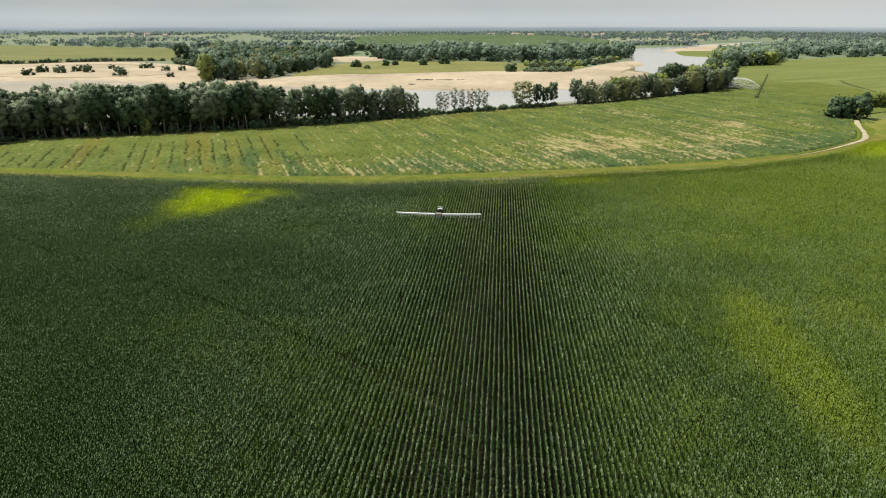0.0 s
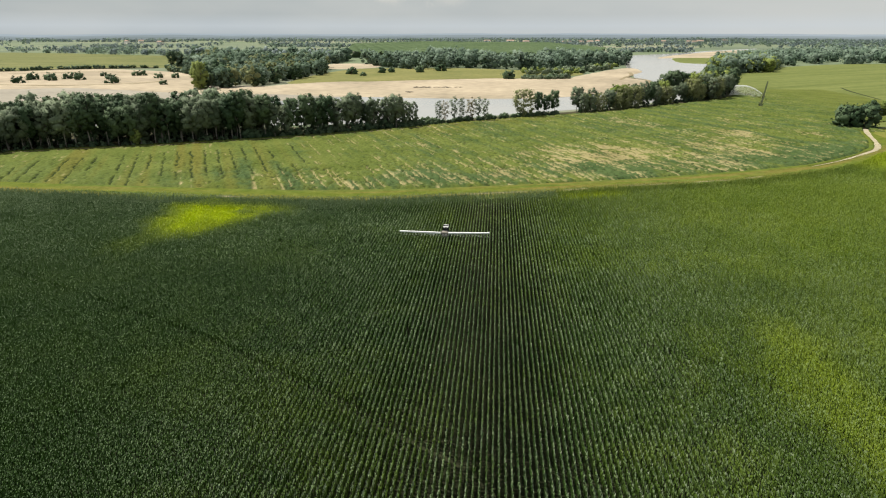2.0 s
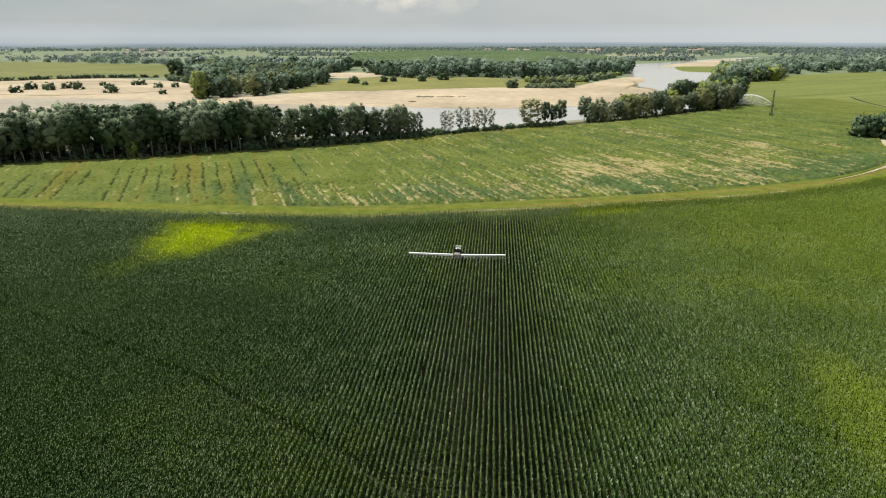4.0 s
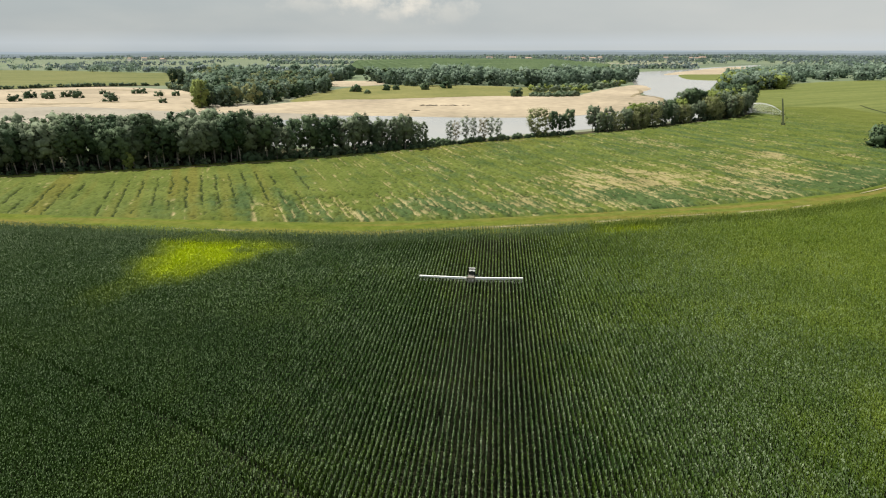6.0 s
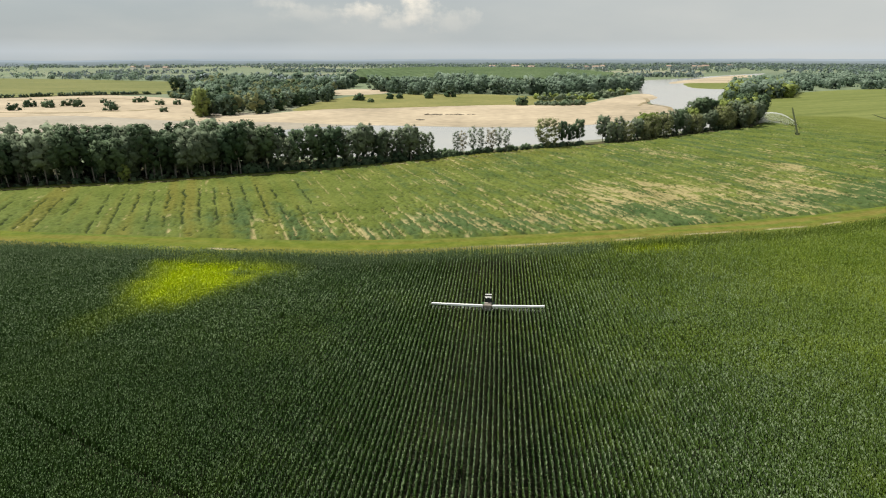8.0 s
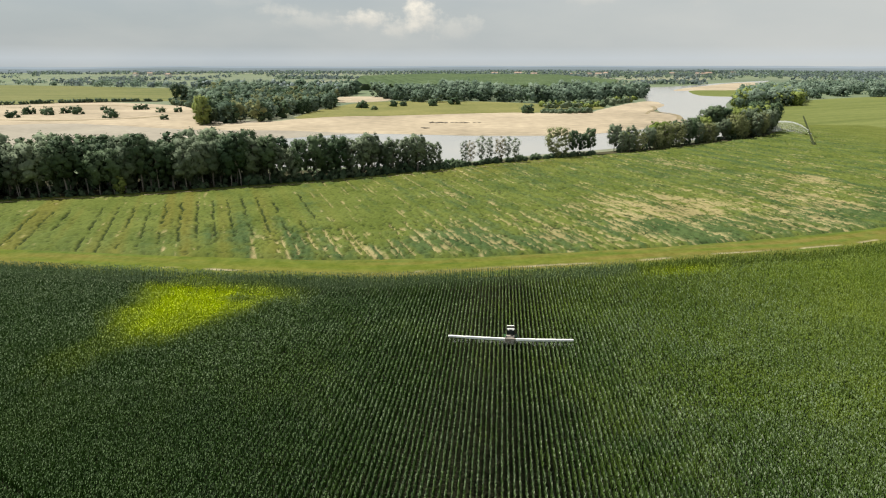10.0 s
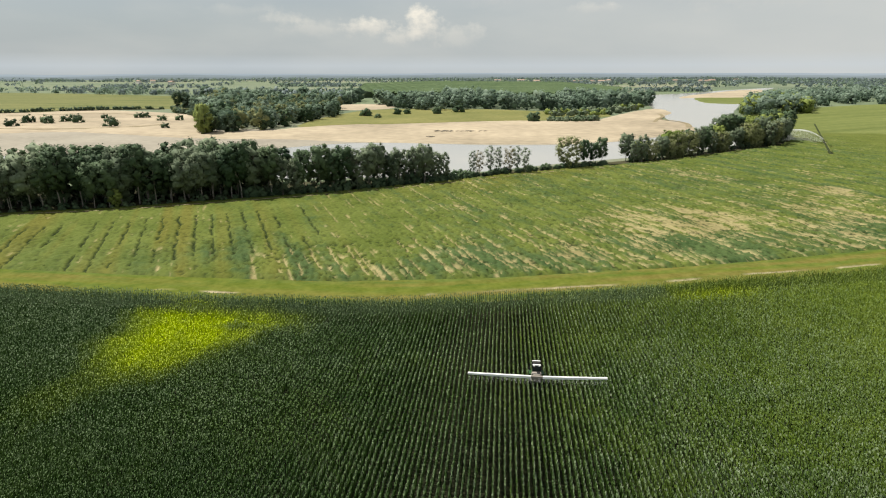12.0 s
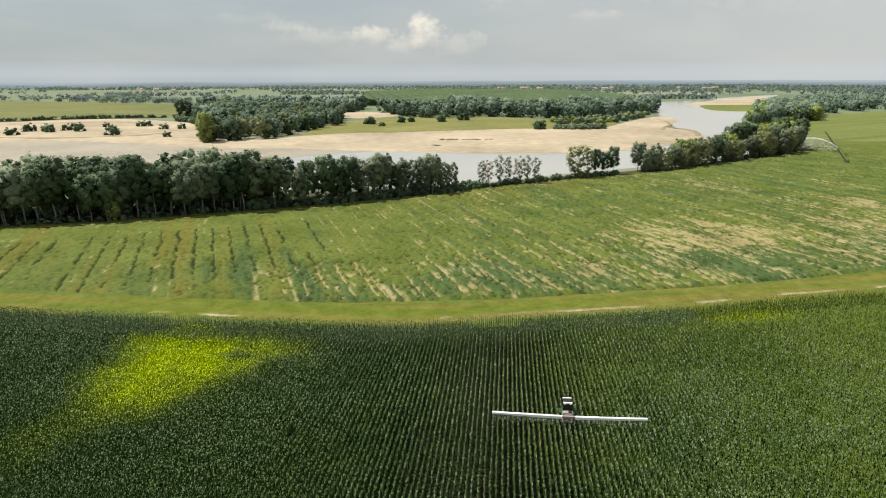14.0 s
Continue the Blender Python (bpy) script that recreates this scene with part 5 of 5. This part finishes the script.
def tractor(x, y):
    root = empty("tractor", "green high-clearance farm tractor with white cab roof in the corn", "tractor")
    for wx in (-0.95, 0.95):
        wheel(root, wx, 0.0, 0.98, 0.42)
        wheel(root, wx, 2.7, 0.75, 0.36)
    bm = bmesh.new()
    box(bm, 0, 1.3, 1.35, 0.6, 3.6, 0.5, 0.05)
    part("chassis", bm, M_STEEL, root)
    bm = bmesh.new()
    box(bm, 0, 2.2, 2.05, 0.85, 2.1, 0.85, 0.12)
    for k in range(4):
        box(bm, 0, 3.26, 1.80 + 0.14 * k, 0.6, 0.04, 0.05)
    part("bonnet", bm, M_GREEN, root, "dark green bonnet")
    for sx in (-0.95, 0.95):
        bm = bmesh.new()
        box(bm, sx, 0.0, 2.12, 0.46, 1.2, 0.08, 0.03)
        box(bm, sx, -0.62, 1.95, 0.46, 0.08, 0.36, 0.03)
        part("mudguard", bm, M_GREEN, root)
    bm = bmesh.new()
    box(bm, 0, 0.15, 2.05, 1.30, 1.45, 0.55, 0.08)
    part("cab_base", bm, M_GREEN, root)
    bm = bmesh.new()
    box(bm, 0, 0.15, 2.90, 1.24, 1.40, 1.20, 0.06)
    part("cab_glass", bm, M_GLASS, root, "dark tinted cab glass")
    for px in (-0.62, 0.62):
        for py in (-0.55, 0.85):
            bm = bmesh.new()
            box(bm, px, py, 2.90, 0.09, 0.09, 1.24, 0.02)
            part("cab_post", bm, M_BLACK, root)
    bm = bmesh.new()
    box(bm, 0, 0.15, 3.58, 1.22, 1.35, 0.16, 0.07)
    part("cab_roof", bm, M_BLACK, root, "black rounded cab roof")
    for py in (-0.52, 0.82):
        bm = bmesh.new()
        box(bm, 0, py, 3.62, 1.30, 0.22, 0.22, 0.08)
        part("roof_edge", bm, M_WHITE, root, "white edge of the cab roof")
    for px in (-0.40, 0.40):
        bm = bmesh.new()
        box(bm, px, -0.66, 3.50, 0.24, 0.10, 0.14, 0.03)
        part("work_lamp", bm, M_WHITE, root, "pale rear work lamp")
    for sx in (-1, 1):
        bm = bmesh.new()
        tube(bm, [Vector((sx * 0.62, 0.85, 3.1)), Vector((sx * 1.0, 1.0, 3.15)), Vector((sx * 1.0, 1.0, 2.85))], [0.02, 0.02, 0.02], 5)
        box(bm, sx * 1.0, 1.0, 2.78, 0.20, 0.05, 0.34, 0.02)
        part("mirror", bm, M_BLACK, root)
    bm = bmesh.new()
    tube(bm, [Vector((0.5, 1.6, 2.4)), Vector((0.5, 1.6, 3.5))], [0.05, 0.05], 8)
    part("exhaust", bm, M_BLACK, root)
    root.matrix_basis = pose(x, y, 0)
    return root


def sprayer(x, y):
    root = empty("boom_sprayer", "white folding boom sprayer mounted behind the tractor", "sprayer")
    bm = bmesh.new()
    box(bm, 0, 1.25, 2.35, 1.55, 1.15, 1.45, 0.25)
    part("tank", bm, M_TANK, root, "dusty brown plastic spray tank")
    bm = bmesh.new()
    bmesh.ops.create_cone(bm, cap_ends=True, segments=16, radius1=0.28, radius2=0.25, depth=0.1, matrix=Matrix.Translation((0.3, 1.25, 3.12)))
    part("tank_lid", bm, M_BLACK, root)
    bm = bmesh.new()
    for px in (-0.7, 0.7):
        tube(bm, [Vector((px, 0.3, 0.6)), Vector((px, 0.3, 3.45))], [0.07, 0.07], 6)
        tube(bm, [Vector((px, 0.3, 3.40)), Vector((px * 0.6, 1.9, 2.2))], [0.05, 0.05], 6)
    for z in (1.0, 2.2, 3.4):
        tube(bm, [Vector((-0.7, 0.3, z)), Vector((0.7, 0.3, z))], [0.06, 0.06], 6)
    part("mast", bm, M_STEEL, root, "grey lifting mast")
    bm = bmesh.new()
    box(bm, 0, 0.1, 2.98, 1.8, 0.3, 0.35, 0.05)
    part("boom_centre", bm, M_TANK, root)
    for sgn, rise in ((-1, 0.20), (1, 0.30)):
        for a, b, h in ((0.9, 4.2, 0.42), (4.2, 7.6, 0.38), (7.6, 10.5, 0.32)):
            bm = bmesh.new()
            za, zb = 2.98 + rise * (a / 10.5) ** 1.5, 2.98 + rise * (b / 10.5) ** 1.5
            m = Matrix.Translation((sgn * (a + b) / 2, 0, (za + zb) / 2)) @ Matrix.Rotation(-sgn * math.atan2(zb - za, b - a), 4, "Y")
            box(bm, 0, 0, 0, b - a - 0.01, 0.34, h, 0.05, m)
            arm = part("boom_section", bm, M_WHITE, root, "white boxed boom section")
            for k in range(5):
                bm = bmesh.new()
                nx = sgn * (a + (b - a) * (k + 0.5) / 5)
                tube(bm, [Vector((nx, -0.02, za - h / 2)), Vector((nx, -0.02, za - h / 2 - 0.2))], [0.02, 0.015], 5)
                part("nozzle", bm, M_STEEL, arm)
    root.matrix_basis = pose(x, y, 0)
    return root


tractor(0.1, 133.6)
sprayer(0.0, 130.3)


# ---- irrigation gun ----
def spray_mist(x, y):
    """Fine drops falling from the nozzles."""
    rng = np.random.default_rng(52)
    n = 1500
    k = rng.integers(0, 30, n)
    px = x - 10.15 + k * 0.7 + rng.normal(0, 0.12, n)
    fall = rng.random(n)
    p = np.stack([px, y - 0.1 - 1.2 * fall * rng.random(n), 2.85 - 0.35 * fall], 1)
    v, f = leaf_quads(p, 0.028, rng)
    return tagged(new("spray_mist", cloud_mesh("spray_mist", v, f, [M_DROPS])), "fine white spray falling below the boom", "spray", kind="stuff")


spray_mist(0.0, 130.3)


def rain_gun(x, y):
    root = empty("rain_gun", "wheeled irrigation gun in the crop lane", "irrigation gun")
    for sx in (-0.9, 0.9):
        wheel(root, sx, 0, 0.45, 0.2)
    bm = bmesh.new()
    tube(bm, [Vector((-0.9, 0, 0.45)), Vector((0.9, 0, 0.45))], [0.06, 0.06], 6)
    tube(bm, [Vector((0, -1.2, 0.3)), Vector((0, 0, 0.5)), Vector((0, 0, 2.2))], [0.06, 0.07, 0.06], 6)
    part("frame", bm, M_STEEL, root)
    bm = bmesh.new()
    tube(bm, [Vector((0.2, -0.1, 2.1)), Vector((-1.0, 0.4, 2.7))], [0.07, 0.04], 8)
    part("barrel", bm, M_STEEL, root)
    root.matrix_basis = pose(x, y, 0)
    return root


def water_jet(x, y, tx, ty):
    """A thrown jet: drops along an arc, with a veil of spray falling from its far half."""
    rng = np.random.default_rng(51)
    n = 22000
    t = rng.random(n) ** 0.8
    px, py = x + (tx - x) * t, y + (ty - y) * t
    arc = 2.7 + 13.0 * t * (1 - t) * 2.0 + (-2.2) * t
    veil = rng.random(n) < 0.5 + 0.4 * t
    drop = np.where(veil, rng.random(n) * arc, np.abs(rng.normal(0, 0.18 + 0.5 * t, n)))
    p = np.stack([px + rng.normal(0, 0.1 + 1.2 * t), py + rng.normal(0, 0.1 + 1.2 * t), np.maximum(arc - drop, 0.1)], 1)
    v, f = leaf_quads(p, 0.09, rng)
    return tagged(new("water_jet", cloud_mesh("water_jet", v, f, [M_DROPS])), "white arc of irrigation water and spray", "water jet", kind="stuff")


rain_gun(213, 490)
water_jet(212, 490.4, 186, 512)


# ---- far houses ----
def house(x, y, turn, w, d, h):
    root = empty("house", "far pale house with a tiled gable roof", "house", "village across the river")
    bm = bmesh.new()
    box(bm, 0, 0, h / 2, w, d, h)
    part("wall", bm, M_PLASTER, root)
    bm = bmesh.new()
    a = [bm.verts.new(p) for p in ((-w / 2 - 0.5, -d / 2 - 0.5, h), (w / 2 + 0.5, -d / 2 - 0.5, h), (w / 2 + 0.5, d / 2 + 0.5, h), (-w / 2 - 0.5, d / 2 + 0.5, h), (-w / 2 - 0.5, 0, h + d * 0.3), (w / 2 + 0.5, 0, h + d * 0.3))]
    for f in ((0, 1, 5, 4), (2, 3, 4, 5), (0, 4, 3), (1, 2, 5), (3, 2, 1, 0)):
        bm.faces.new([a[i] for i in f])
    part("roof", bm, M_ROOF, root)
    for wx in (-0.28, 0.0, 0.28):
        bm = bmesh.new()
        box(bm, wx * w, -d / 2 - 0.02, h * 0.6, 1.4, 0.12, 1.8)
        part("window", bm, M_GLASS, root)
    root.matrix_basis = pose(x, y, 0, 0, 0, turn)


rng = np.random.default_rng(61)
for x, y in ((-37, 2759), (60, 2700), (123, 2617), (278, 2602), (300, 2700), (330, 2560), (376, 2593), (420, 2700), (700, 2760), (778, 2672), (809, 2690), (860, 2800), (1011, 2950), (-1500, 2500), (-1480, 2570), (-1250, 2300)):
    house(x, y, rng.uniform(-40, 40), rng.uniform(16, 30), rng.uniform(10, 14), rng.uniform(7, 11))


# ---- driftwood on the sand ----
def driftwood(x, y, n, length, seed):
    rng = np.random.default_rng(seed)
    root = empty("driftwood", "dark tangle of washed-up branches on the sand", "driftwood")
    for _ in range(n):
        bm = bmesh.new()
        p = Vector((rng.normal(0, length / 4), rng.normal(0, 1.6), 0.15))
        a, k = rng.uniform(-0.5, 0.5), rng.uniform(1.5, 4.5)
        q = p + Vector((math.cos(a) * k, math.sin(a) * k, rng.uniform(0.1, 0.9)))
        tube(bm, [p, p.lerp(q, 0.5) + Vector((0, 0, 0.25)), q], [0.32, 0.25, 0.1], 5)
        part("branch", bm, M_BARK, root)
    root.matrix_basis = pose(x, y, 0.5, 0, 0, 4)


driftwood(-55, 546, 22, 26, 71)
driftwood(-30, 548, 10, 22, 72)
driftwood(-62, 503, 4, 6, 73)
